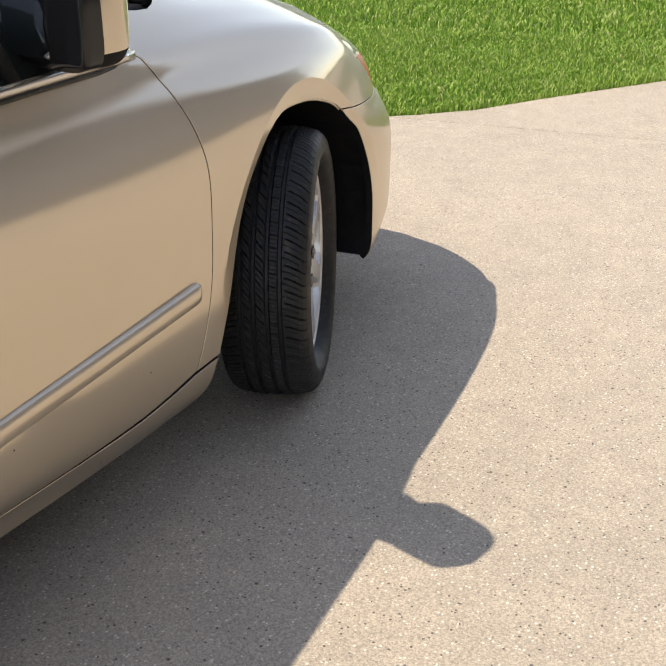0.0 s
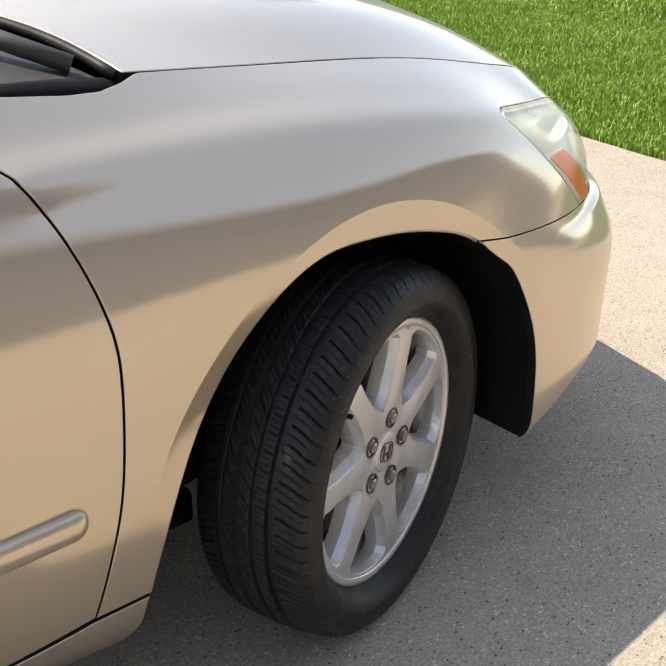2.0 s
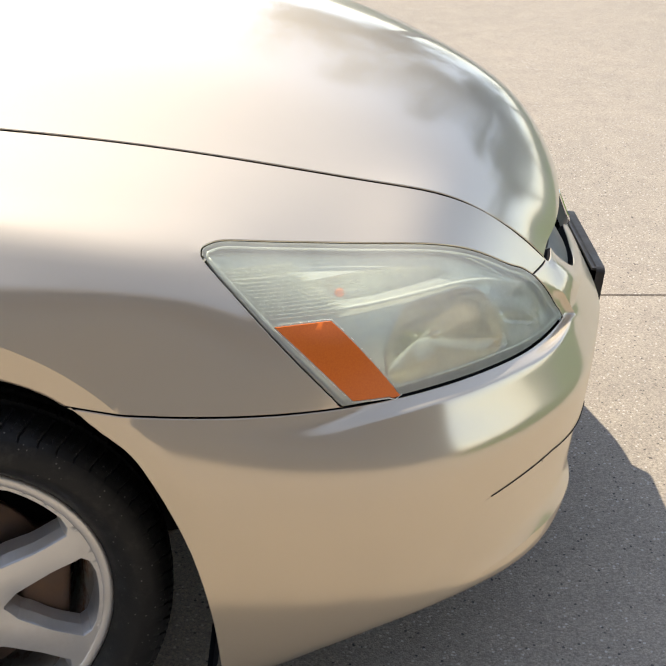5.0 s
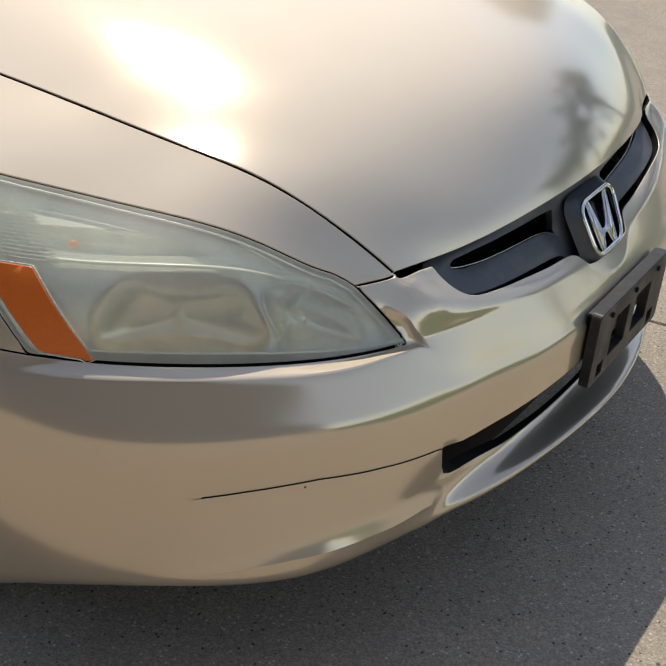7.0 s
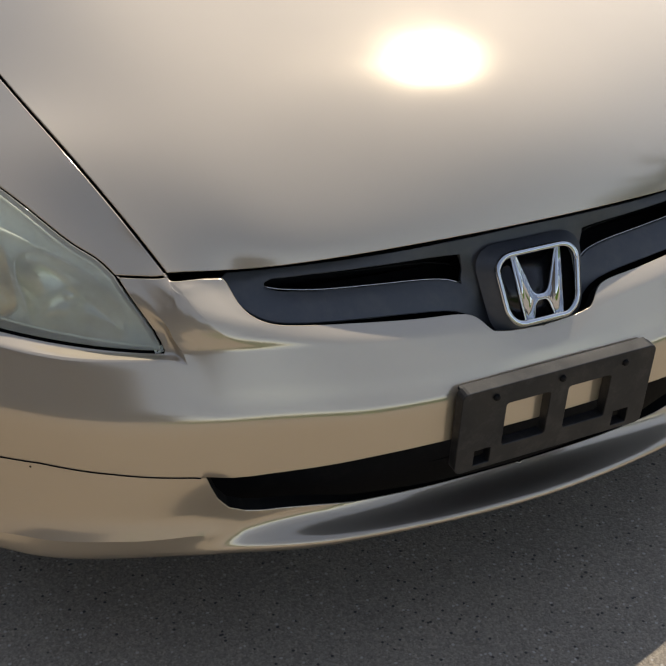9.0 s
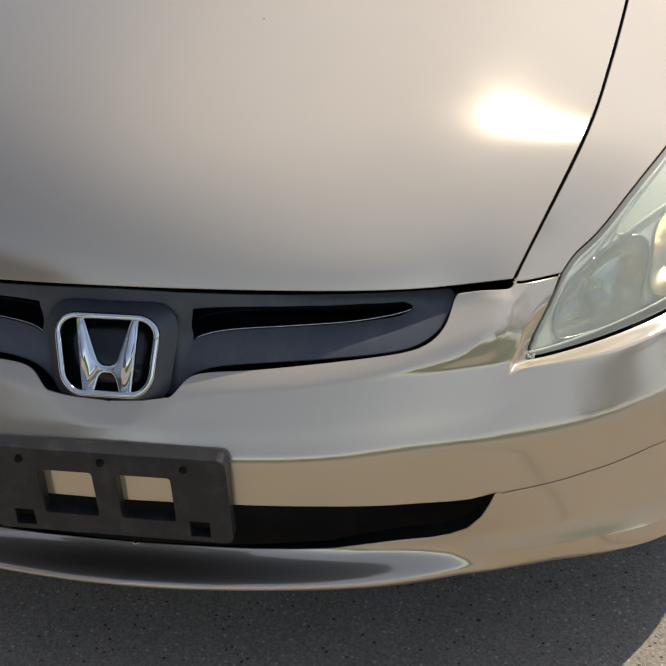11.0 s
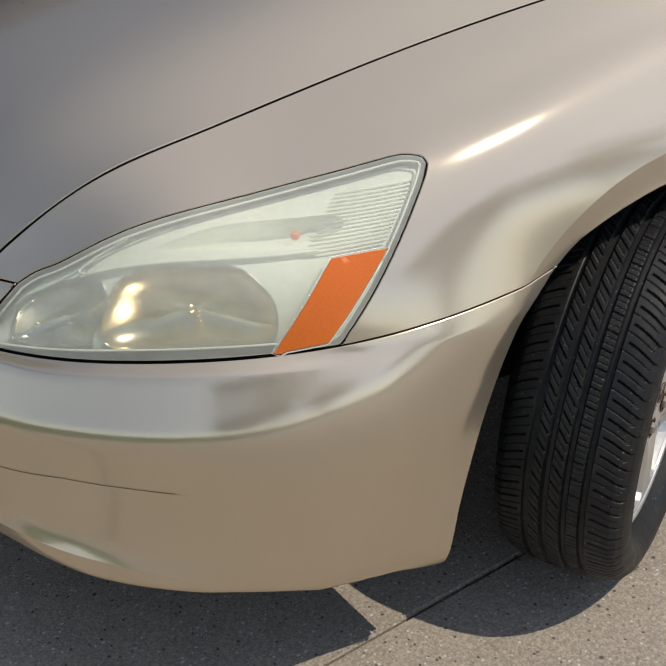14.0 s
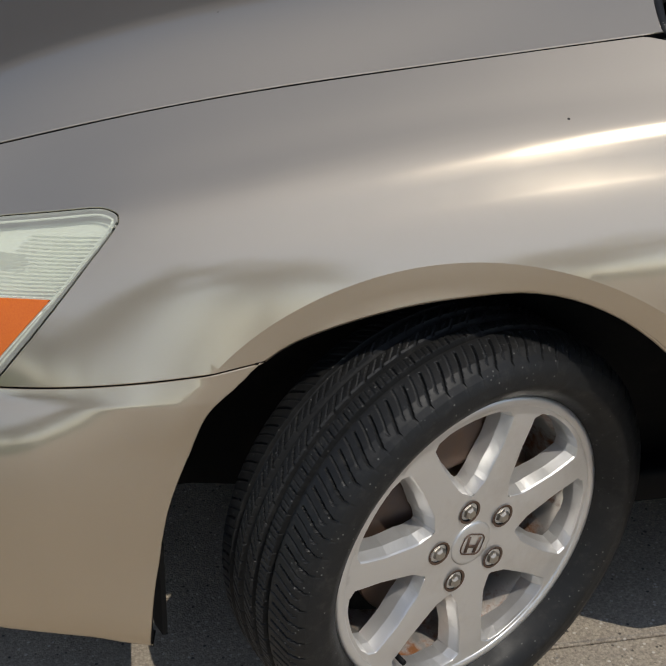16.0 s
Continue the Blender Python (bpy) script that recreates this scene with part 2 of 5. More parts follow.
# ---------------------------------------------------------------- building blocks
def part(name, bm, mat, parent=None, label="", smooth=True):
    """Links a bmesh as one mesh object, under a thing or a part of it."""
    me = bpy.data.meshes.new(name)
    bm.to_mesh(me)
    bm.free()
    for p in me.polygons:
        p.use_smooth = smooth
    for m in (mat if isinstance(mat, (list, tuple)) else (mat,)):
        me.materials.append(m)
    ob = new(name, me)
    if parent is not None:
        ob.parent = parent
    return tagged(ob, label)


def spline(points, n):
    """n points along a smooth curve through the given points."""
    p = np.array(points, float)
    return cubic(len(p), np.linspace(0, len(p) - 1, n)) @ p


def cubic(k, at):
    """Rows of weights of a natural cubic spline through k knots, at the places at."""
    a = np.zeros((k, k))
    b = np.zeros((k, k))
    a[0, 0] = a[-1, -1] = 1
    for i in range(1, k - 1):
        a[i, i - 1:i + 2] = 1, 4, 1
        b[i, i - 1:i + 2] = 6, -12, 6
    second = np.linalg.solve(a, b)
    at = np.clip(np.asarray(at, float), 0, k - 1)
    i = np.minimum(at.astype(int), k - 2)
    t = at - i
    eye = np.eye(k)
    w1, w0 = t[:, None], 1 - t[:, None]
    return w0 * eye[i] + w1 * eye[i + 1] + (w0 ** 3 - w0) / 6 * second[i] + (w1 ** 3 - w1) / 6 * second[i + 1]


# ---------------------------------------------------------------- the car's outer shape
# Curves round one half of the car, from the door past the wheel and the corner to the middle of the nose, from the sill up to the bonnet gap.
UNDER = [(-1.9, .775, .205), (-1.2, .79, .188), (-.5, .806, .152), (0, .835, .160), (.40, .848, .176), (.625, .76, .235), (.785, .62, .228), (.872, .46, .215), (.905, .375, .208), (.945, .25, .215), (.975, 0, .225)]
LIP = [(-1.9, .812, .275), (-1.2, .820, .258), (-.5, .844, .190), (0, .87, .19), (.405, .872, .212), (.660, .803, .258), (.828, .663, .251), (.912, .479, .247), (.945, .380, .247), (.985, .25, .254), (1.022, 0, .268)]
SHELF = [(-1.9, .870, .325), (-1.2, .870, .312), (-.5, .876, .27), (0, .886, .27), (.402, .880, .285), (.668, .815, .295), (.850, .645, .292), (.920, .465, .290), (.927, .372, .286), (.945, .25, .284), (.962, 0, .288)]
INTAKE = [(-1.9, .90, .40), (-1.2, .90, .40), (-.5, .896, .39), (0, .893, .385), (.392, .886, .37), (.665, .820, .385), (.858, .640, .388), (.943, .467, .384), (.972, .369, .386), (1.002, .25, .391), (1.017, 0, .392)]
BULGE = [(-1.9, .902, .50), (-1.2, .904, .50), (-.5, .899, .49), (0, .897, .478), (.375, .889, .485), (.658, .823, .488), (.852, .648, .480), (.944, .468, .470), (.972, .370, .467), (1.002, .25, .463), (1.014, 0, .458)]
CREST = [(-1.9, .903, .595), (-1.2, .905, .595), (-.5, .900, .585), (0, .898, .562), (.345, .882, .558), (.597, .823, .556), (.789, .681, .543), (.920, .472, .527), (.949, .376, .524), (.981, .25, .510), (.995, 0, .498)]
SEAM = [(-1.9, .901, .69), (-1.2, .903, .69), (-.5, .897, .68), (0, .891, .642), (.32, .872, .600), (.56, .819, .586), (.763, .677, .566), (.906, .472, .548), (.935, .388, .548), (.968, .25, .535), (.983, 0, .521)]
FLANK = [(-1.9, .882, .785), (-1.2, .885, .785), (-.5, .869, .775), (0, .868, .735), (.365, .834, .692), (.615, .760, .670), (.778, .628, .636), (.893, .474, .576), (.917, .424, .580), (.946, .25, .562), (.964, 0, .548)]
CREASE = [(-1.9, .82, .885), (-1.2, .825, .885), (-.5, .812, .862), (0, .788, .830), (.385, .767, .770), (.585, .670, .741), (.742, .594, .698), (.879, .466, .603), (.890, .438, .608), (.90, .25, .594), (.925, 0, .60)]
GAP = [(-1.9, .76, .98), (-1.2, .757, .97), (-.5, .731, .958), (0, .645, .893), (.35, .604, .842), (.60, .562, .786), (.761, .517, .727), (.864, .459, .632), (.8735, .442, .6275), (.912, .25, .630), (.935, 0, .638)]
LOFT = np.array([UNDER, LIP, SHELF, INTAKE, BULGE, CREST, SEAM, FLANK, CREASE, GAP])
NV, NU = LOFT.shape[:2]
LOFT_ROUND = np.concatenate([LOFT, LOFT[:, -2:-5:-1] * [1, -1, 1]], 1)
# how far apart the curves' stations lie, so that close ones give no overshoot
STATIONS = np.concatenate([[0], np.cumsum(np.linalg.norm(np.diff(LOFT_ROUND, axis=1), axis=2).mean(0))])


def along(at):
    """Rows of weights of a natural cubic spline over the unevenly spaced stations."""
    k, h = len(STATIONS), np.diff(STATIONS)
    a, b = np.zeros((k, k)), np.zeros((k, k))
    a[0, 0] = a[-1, -1] = 1
    for i in range(1, k - 1):
        a[i, i - 1:i + 2] = h[i - 1], 2 * (h[i - 1] + h[i]), h[i]
        b[i, i - 1:i + 2] = 6 / h[i - 1], -6 / h[i - 1] - 6 / h[i], 6 / h[i]
    second = np.linalg.solve(a, b)
    at = np.clip(np.asarray(at, float), 0, k - 1)
    i = np.minimum(at.astype(int), k - 2)
    w1 = (at - i)[:, None]
    w0, hh, eye = 1 - w1, h[i][:, None] ** 2 / 6, np.eye(k)
    return w0 * eye[i] + w1 * eye[i + 1] + hh * ((w0 ** 3 - w0) * second[i] + (w1 ** 3 - w1) * second[i + 1])


def score_v(u):
    return np.interp(u, [5.3, 5.65, 6.05, 6.55, 7.11, 7.6], [3.19, 3.22, 3.24, 3.17, 3.03, 2.97])


# The edge of the grille's surround: from the bonnet corner down and along under the grille.
SURROUND = np.array([(7.0, 8.95), (7.85, 8.04), (7.98, 7.15), (7.97, 6.62), (8.0, 6.3), (8.07, 6.06), (8.27, 6.0), (8.59, 6.0), (9.05, 6.12), (9.45, 6.15), (9.70, 5.85), (9.79, 5.35), (9.89, 5.04), (10, 4.98)])


def blend_curves(u, v):
    return np.einsum("pi,pj,ijk->pk", cubic(NV, v), along(u), LOFT_ROUND)


def fair(radius=.036, most=.005):
    """How far each place of the shape moves along its normal to lie on the smooth bowl that best suits its neighbours."""
    us, vs = np.linspace(0, 12, 121), np.linspace(2.6, 9, 45)
    gu, gv = (a.ravel() for a in np.meshgrid(us, vs, indexing="ij"))
    p = blend_curves(gu, gv)
    g = p.reshape(len(us), len(vs), 3)
    du, dv = np.gradient(g, axis=0).reshape(-1, 3), np.gradient(g, axis=1).reshape(-1, 3)
    nr = np.cross(du, dv)
    area = np.linalg.norm(nr, axis=1) + 1e-9
    nr /= area[:, None]
    tu = du - (du * nr).sum(1)[:, None] * nr
    tu /= np.linalg.norm(tu, axis=1)[:, None] + 1e-9
    tv = np.cross(nr, tu)
    move = np.zeros(len(p))
    for lo in range(0, len(p), 500):
        at = slice(lo, lo + 500)
        d2 = ((p[at, None] - p[None]) ** 2).sum(2)
        near = np.argpartition(d2, 160, axis=1)[:, :160]
        w = np.exp(-np.take_along_axis(d2, near, 1) / radius ** 2) * area[near]
        rel = p[near] - p[at, None]
        x, y, z = ((rel * a[at, None]).sum(2) for a in (tu, tv, nr))
        f = np.stack([np.ones_like(x), x, y, x * x, x * y, y * y], 2)
        scale = np.array([1, radius, radius, radius ** 2, radius ** 2, radius ** 2])
        f = f / scale
        a = np.einsum("pk,pki,pkj->pij", w, f, f)
        a += np.eye(6) * 1e-6 * np.trace(a, axis1=1, axis2=2)[:, None, None]
        b = np.einsum("pk,pki,pk->pi", w, f, z)
        move[at] = np.linalg.solve(a, b[..., None])[:, 0, 0]
    step = np.clip(move, -most, most) * np.clip((gv - 3.0) / .8, 0, 1)
    return (nr * step[:, None]).reshape(len(us), len(vs), 3)


FAIR = fair()


def smooth(x):
    x = np.clip(x, 0, 1)
    return x * x * (3 - 2 * x)


def folded(u, v):
    """The bumper's face between intake and headlight: an upright face, a slanting band and a narrow shelf, with rounded bends."""
    wt = along(u)
    low, bulge, seam = (wt @ LOFT_ROUND[k] for k in (3, 4, 6))
    t = (along(u + .02) - along(u - .02)) @ LOFT_ROUND[4]
    t[:, 2] = 0
    t /= np.linalg.norm(t, axis=1)[:, None]
    out = np.stack([-t[:, 1], t[:, 0], 0 * t[:, 0]], 1)
    bulge = bulge + out * .006
    d = seam - bulge
    o, z = -(d * out).sum(1), d[:, 2]
    a, b = math.radians(26), math.radians(66)
    length = (o * math.cos(b) - z * math.sin(b)) / math.sin(a - b)
    rise = np.clip(length * math.cos(a), .35 * z, .93 * z)
    share = rise / z
    crest = bulge - out * (rise * math.tan(a))[:, None] + t * ((d * t).sum(1) * share)[:, None]
    crest[:, 2] = bulge[:, 2] + rise
    plain = bulge + d * .575
    k = smooth((7.5 - u) / .6)[:, None]
    crest = plain * (1 - k) + crest * k
    rows = np.stack([low, bulge, crest, seam])
    knots = np.array([3, 4, 5.15, 6])

    def straight(at):
        i = np.clip(np.searchsorted(knots, at, side="right") - 1, 0, 2)
        f = ((at - knots[i]) / (knots[i + 1] - knots[i]))[:, None]
        n = np.arange(len(at))
        return rows[i, n] * (1 - f) + rows[i + 1, n] * f

    p = straight(v)
    for knot, half in ((4, .20), (5.15, .10)):
        near = np.abs(v - knot) < half
        f = np.clip((v - knot + half) / (2 * half), 0, 1)[:, None]
        q0, q1, q2 = (straight(np.full(len(v), float(x))) for x in (knot - half, knot, knot + half))
        p = np.where(near[:, None], q0 * (1 - f) ** 2 + 2 * q1 * f * (1 - f) + q2 * f * f, p)
    return p


def faired(u, v):
    """The blended curves with the unevenness taken out, and the folded bumper where it belongs."""
    nu, nv = FAIR.shape[:2]
    front = smooth((u - 4.7) / 1.0)
    even = np.einsum("pi,pj,ijk->pk", cubic(nu, u / 12 * (nu - 1)), cubic(nv, np.clip((v - 2.6) / 6.4, 0, 1) * (nv - 1)), FAIR)
    p = blend_curves(u, v) + even * (1 - smooth((u - 4.1) / .6) * (1 - smooth((v - 6) / .7)))[:, None]
    share = front * ((v > 3) & (v < 6))
    return p * (1 - share)[:, None] + folded(u, np.clip(v, 3, 6)) * share[:, None]


SURROUND_P = faired(SURROUND[:, 0], SURROUND[:, 1])


def off_line(p, ends):
    """How far the places p lie from a line of straight pieces."""
    a, d = ends[:-1], np.diff(ends, axis=0)
    t = np.clip(np.einsum("psk,sk->ps", p[:, None] - a[None], d) / (d * d).sum(1), 0, 1)
    return np.sqrt(((p[:, None] - a[None] - t[..., None] * d[None]) ** 2).sum(2).min(1))


def skin(u, v):
    """Places on the outer shape: u runs from the door to the nose, v from the sill up."""
    u, v = np.asarray(u, float), np.asarray(v, float)
    p = faired(u, v)
    # the raised edge of the grille's surround: a hollow towards the grille, a soft slope away from it
    far = off_line(p, SURROUND_P)
    within = (u > np.interp(v, [5.95, 6.3, 6.62, 7.15, 8.06, 8.95], [8.4, 8.0, 7.97, 8.0, 7.85, 7.0])) & (v > np.interp(u, SURROUND[4:, 0], SURROUND[4:, 1]))
    rise = np.where(within, np.clip(1 - far / .034, 0, 1), np.clip(1 - far / .080, 0, 1))
    rise = rise * smooth((8.95 - v) / .7) * smooth((v - 4.2) / .8)
    p = p + (.0035 * rise)[:, None] * np.array([.45, 0, .89])
    # the pocket round the headlight's inner tip
    edge_u = np.interp(v, [5.2, 6.06, 6.94, 7.8], [7.17, 7.14, 7.08, 6.78])
    pocket = np.clip((edge_u - u) / .10, 0, 1) * smooth((v - 5.27) / .5) * smooth((7.8 - v) / 1.1) * smooth((u - 6.1) / .7)
    p = p - (.009 * pocket)[:, None] * np.array([.80, .45, .40])
    # the pressed shoulder line, sharper towards the door
    ridge = np.clip(1 - np.abs(v - 8) / 0.38, 0, 1) * np.clip((4.45 - u) / .9, 0, 1)
    p = p + ridge[:, None] * np.array([0, .0052, .0060])
    # the score that runs outward from the intake: what lies below it is set in
    deep = .0060 * np.clip((score_v(u) - v) / .028, 0, 1) * np.clip(1 - (score_v(u) - v) / 1.0, 0, 1) * np.clip((u - 5.35) / .5, 0, 1) * np.clip((7.9 - u) / .3, 0, 1)
    p = p - deep[:, None] * np.array([.80, .60, 0])
    # the lip under the bumper: a ledge above it, its own face below
    lip_at = np.interp(u, [5.3, 5.9, 6.5, 7.0, 7.4], [1.82, 1.98, 2.03, 1.93, 1.80])
    lip = np.where(v > lip_at, np.clip(1 - (v - lip_at) / .30, 0, 1), np.clip(1 - (lip_at - v) / 1.6, 0, 1)) * np.clip((u - 5.25) / .8, 0, 1) * np.clip((7.7 - u) / .45, 0, 1)
    p = p + (.0105 * lip)[:, None] * np.array([.82, .50, 0])
    # the flat band round the wheel arch
    r = np.hypot(p[:, 0], p[:, 2] - .30) - .392
    up = np.clip((p[:, 2] - .34) / .26, 0, 1)
    band = np.clip(1 - np.clip(r, 0, 1) / .036, 0, 1) * up * up * (3 - 2 * up) * (p[:, 1] > .8) * np.clip((.52 - np.abs(p[:, 0])) / .1, 0, 1)
    p[:, 1] -= .0115 * band
    return p


GU, GV = np.meshgrid(np.linspace(0, NU - 1, 181), np.linspace(0, NV - 1, 161))
GRID_UV = np.stack([GU.ravel(), GV.ravel()], 1)
GRID_P = skin(GRID_UV[:, 0], GRID_UV[:, 1])


def uv_of(p):
    """Where on the shape the nearest place to p lies."""
    p = np.asarray(p, float)
    uv = GRID_UV[np.argmin(((GRID_P - p) ** 2).sum(1))].copy()
    for _ in range(6):
        e = 1e-3
        s, su, sv = skin([uv[0], uv[0] + e, uv[0]], [uv[1], uv[1], uv[1] + e])
        j = np.stack([su - s, sv - s], 1) / e
        uv = np.clip(uv + np.linalg.lstsq(j, p - s, rcond=None)[0], 0, [NU - 1, NV - 1])
    return uv


def inside(poly, q):
    """Which of the places q lie inside the closed polygon."""
    a, b = poly, np.roll(poly, -1, 0)
    x, y = q[:, 0, None], q[:, 1, None]
    cross = (a[:, 1] > y) != (b[:, 1] > y)
    with np.errstate(divide="ignore", invalid="ignore"):
        at = (b[:, 0] - a[:, 0]) * (y - a[:, 1]) / (b[:, 1] - a[:, 1]) + a[:, 0]
    return (cross & (x < at)).sum(1) % 2 == 1


def dense(poly, step, closed=True):
    """The polygon with points no further apart than step."""
    p = np.asarray(poly, float)
    out = []
    for i in range(len(p) if closed else len(p) - 1):
        a, b = p[i], p[(i + 1) % len(p)]
        n = max(1, int(np.ceil(np.linalg.norm(b - a) / step)))
        out += [a + (b - a) * k / n for k in range(n)]
    if not closed:
        out.append(p[-1])
    return np.array(out)


def tangents(place, q):
    e = 1e-4
    s = place(q)
    return s, (place(q + [e, 0]) - place(q - [e, 0])) / (2 * e), (place(q + [0, e]) - place(q - [0, e])) / (2 * e)


def inset(place, poly, by):
    """The closed outline drawn in by so many metres, along the shape."""
    p = np.asarray(poly, float)
    area = (p[:, 0] * np.roll(p[:, 1], -1) - np.roll(p[:, 0], -1) * p[:, 1]).sum()
    if area < 0:
        p = p[::-1]
    t = np.roll(p, -1, 0) - np.roll(p, 1, 0)
    _, du, dv = tangents(place, p)
    g11, g12, g22 = (du * du).sum(1), (du * dv).sum(1), (dv * dv).sum(1)
    det = g11 * g22 - g12 ** 2 + 1e-12
    n0, n1 = -t[:, 1], t[:, 0]
    w = np.stack([(g22 * n0 - g12 * n1) / det, (-g12 * n0 + g11 * n1) / det], 1)
    size = np.sqrt(g11 * w[:, 0] ** 2 + 2 * g12 * w[:, 0] * w[:, 1] + g22 * w[:, 1] ** 2) + 1e-12
    move = w / size[:, None] * by
    return p + move / np.maximum(1, np.abs(move).max(1) / .25)[:, None]


def sheet(place, outline, step, scale=(1, 1), holes=(), gap=0.0022, depth=0.016, sides=1, out=-1.0, lift=0.0, middle=0, creases=(), fold=0):
    """A trimmed piece of a shape with its edges folded inward. place maps rows of (u, v) to places; scale: metres per unit of u and v, to keep triangles even.
    sides=2 also makes its mirror image across the car's middle, joined along y = 0."""
    sc = np.array(scale)
    outline = dense(np.asarray(outline, float) * sc, step * 0.6) / sc
    if gap:
        if (outline[:, 0] * np.roll(outline[:, 1], -1) - np.roll(outline[:, 0], -1) * outline[:, 1]).sum() < 0:
            outline = outline[::-1]
        centre = np.abs(place(outline)[:, 1]) < 2e-3
        drawn = inset(place, outline, gap)
        outline = np.where((centre & (sides == 2))[:, None] & (np.arange(2) == middle)[None], outline, drawn)
    loops = [outline] + [np.asarray(h, float) for h in holes]
    loops = [dense(p * sc, step * 0.6) / sc for p in loops]
    lo, hi = loops[0].min(0), loops[0].max(0)
    nx, ny = (np.ceil((hi - lo) * sc / step).astype(int) + 1)
    grid = np.stack([g.ravel() for g in np.meshgrid(np.linspace(lo[0], hi[0], nx), np.linspace(lo[1], hi[1], ny))], 1)
    keep = inside(loops[0], grid)
    for h in loops[1:]:
        keep &= ~inside(h, grid)
    grid = grid[keep]
    edge_pts = np.concatenate(loops)
    far = np.array([(((edge_pts - g) * sc) ** 2).sum(1).min() for g in grid]) > (0.45 * step) ** 2 if len(grid) else np.zeros(0, bool)
    pts = np.concatenate([edge_pts, grid[far]])
    edges, start = [], 0
    for p in loops:
        edges += [(start + i, start + (i + 1) % len(p)) for i in range(len(p))]
        start += len(p)
    # pressed lines stay sharp edges of the mesh
    plain, start = len(edges), len(pts)
    for c in creases:
        c = dense(np.asarray(c, float) * sc, step * 0.6, False) / sc
        c = c[inside(loops[0], c)]
        edges += [(start + i, start + i + 1) for i in range(len(c) - 1)]
        pts = np.concatenate([pts, c])
        start += len(c)
    vs, es, fs, _, eo, _ = delaunay_2d_cdt([Vector(q) for q in pts * sc], edges, [], 0, 1e-7)
    sharp = [e for e, o in zip(es, eo) if any(plain <= k < len(edges) for k in o)]
    q = np.array([v[:] for v in vs]) / sc
    tri = np.array(fs)
    mid = q[tri].mean(1)
    ok = inside(loops[0], mid)
    for h in loops[1:]:
        ok &= ~inside(h, mid)
    tri = tri[ok]
    s, du, dv = tangents(place, q)
    nrm = np.cross(du, dv)
    nrm /= np.linalg.norm(nrm, axis=1)[:, None] + 1e-12
    nrm *= out
    s = s + nrm * lift
    bm = bmesh.new()
    for side in range(sides):
        flip = np.array([1, -1, 1]) if side else np.array([1, 1, 1])
        used = sorted(set(tri.ravel().tolist()))
        verts = {i: bm.verts.new(s[i] * flip) for i in used}
        for f in tri:
            loop = [verts[i] for i in f]
            fwd = Vector(np.cross(s[f[1]] - s[f[0]], s[f[2]] - s[f[0]])).dot(Vector(nrm[f].sum(0))) > 0
            if fwd == bool(side):
                loop.reverse()
            try:
                bm.faces.new(loop)
            except ValueError:
                pass
        for a, b in sharp:
            if a in verts and b in verts:
                e = bm.edges.get((verts[a], verts[b]))
                if e:
                    e.smooth = False
        if depth:
            count, third = {}, {}
            for f in tri:
                for a, b, c in ((f[0], f[1], f[2]), (f[1], f[2], f[0]), (f[2], f[0], f[1])):
                    count[(min(a, b), max(a, b))] = count.get((min(a, b), max(a, b)), 0) + 1
                    third[(min(a, b), max(a, b))] = c
            rim = [e for e, c in count.items() if c == 1 and not (sides == 2 and abs(s[e[0], 1]) < 2e-3 and abs(s[e[1], 1]) < 2e-3)]
            ends = sorted({i for e in rim for i in e})
            away = {i: np.zeros(3) for i in ends}
            for a, b in rim:
                d = np.cross(s[b] - s[a], nrm[a])
                d /= np.linalg.norm(d) + 1e-12
                d *= -np.sign(d @ (s[third[(a, b)]] - s[a]))
                away[a] += d
                away[b] += d
            # a small rolled edge, then the fold inward; a dark fold imitates gap shade
            rings = []
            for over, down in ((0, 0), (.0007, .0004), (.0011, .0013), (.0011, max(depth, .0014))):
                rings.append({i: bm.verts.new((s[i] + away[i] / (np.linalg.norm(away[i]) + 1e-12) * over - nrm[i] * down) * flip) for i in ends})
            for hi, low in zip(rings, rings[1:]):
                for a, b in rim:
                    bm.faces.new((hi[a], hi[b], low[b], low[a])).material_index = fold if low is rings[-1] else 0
    bmesh.ops.remove_doubles(bm, verts=[v for v in bm.verts if abs(v.co.y) < 2e-3], dist=5e-4) if sides == 2 else None
    return bm


def mirrored(ob, name=None):
    """A copy of a part on the other side of the car."""
    me = ob.data.copy()
    me.transform(Matrix.Diagonal((1, -1, 1, 1)))
    me.flip_normals()
    other = new(name or ob.name.split(".")[0], me)
    other.parent = ob.parent
    for key in ("label", "category", "group", "kind"):
        if key in ob:
            other[key] = ob[key]
    return other


def shape(q):
    return skin(q[:, 0], q[:, 1])


SHAPE_SCALE = (0.26, 0.1)


def on_skin(points):
    return np.array([uv_of(p) for p in points])

# ---------------------------------------------------------------- the car
car = new("car")
tagged(car, "gold-beige metallic sedan parked on the concrete driveway with turned front wheels", "car")


def line(a, b, n=12):
    return [np.array(a, float) + (np.array(b, float) - np.array(a, float)) * k / n for k in range(n)]


def sk(points, n=0):
    """Places on the shape, as (u, v), along a smooth curve through the given points."""
    return on_skin(spline(points, n) if n else points)


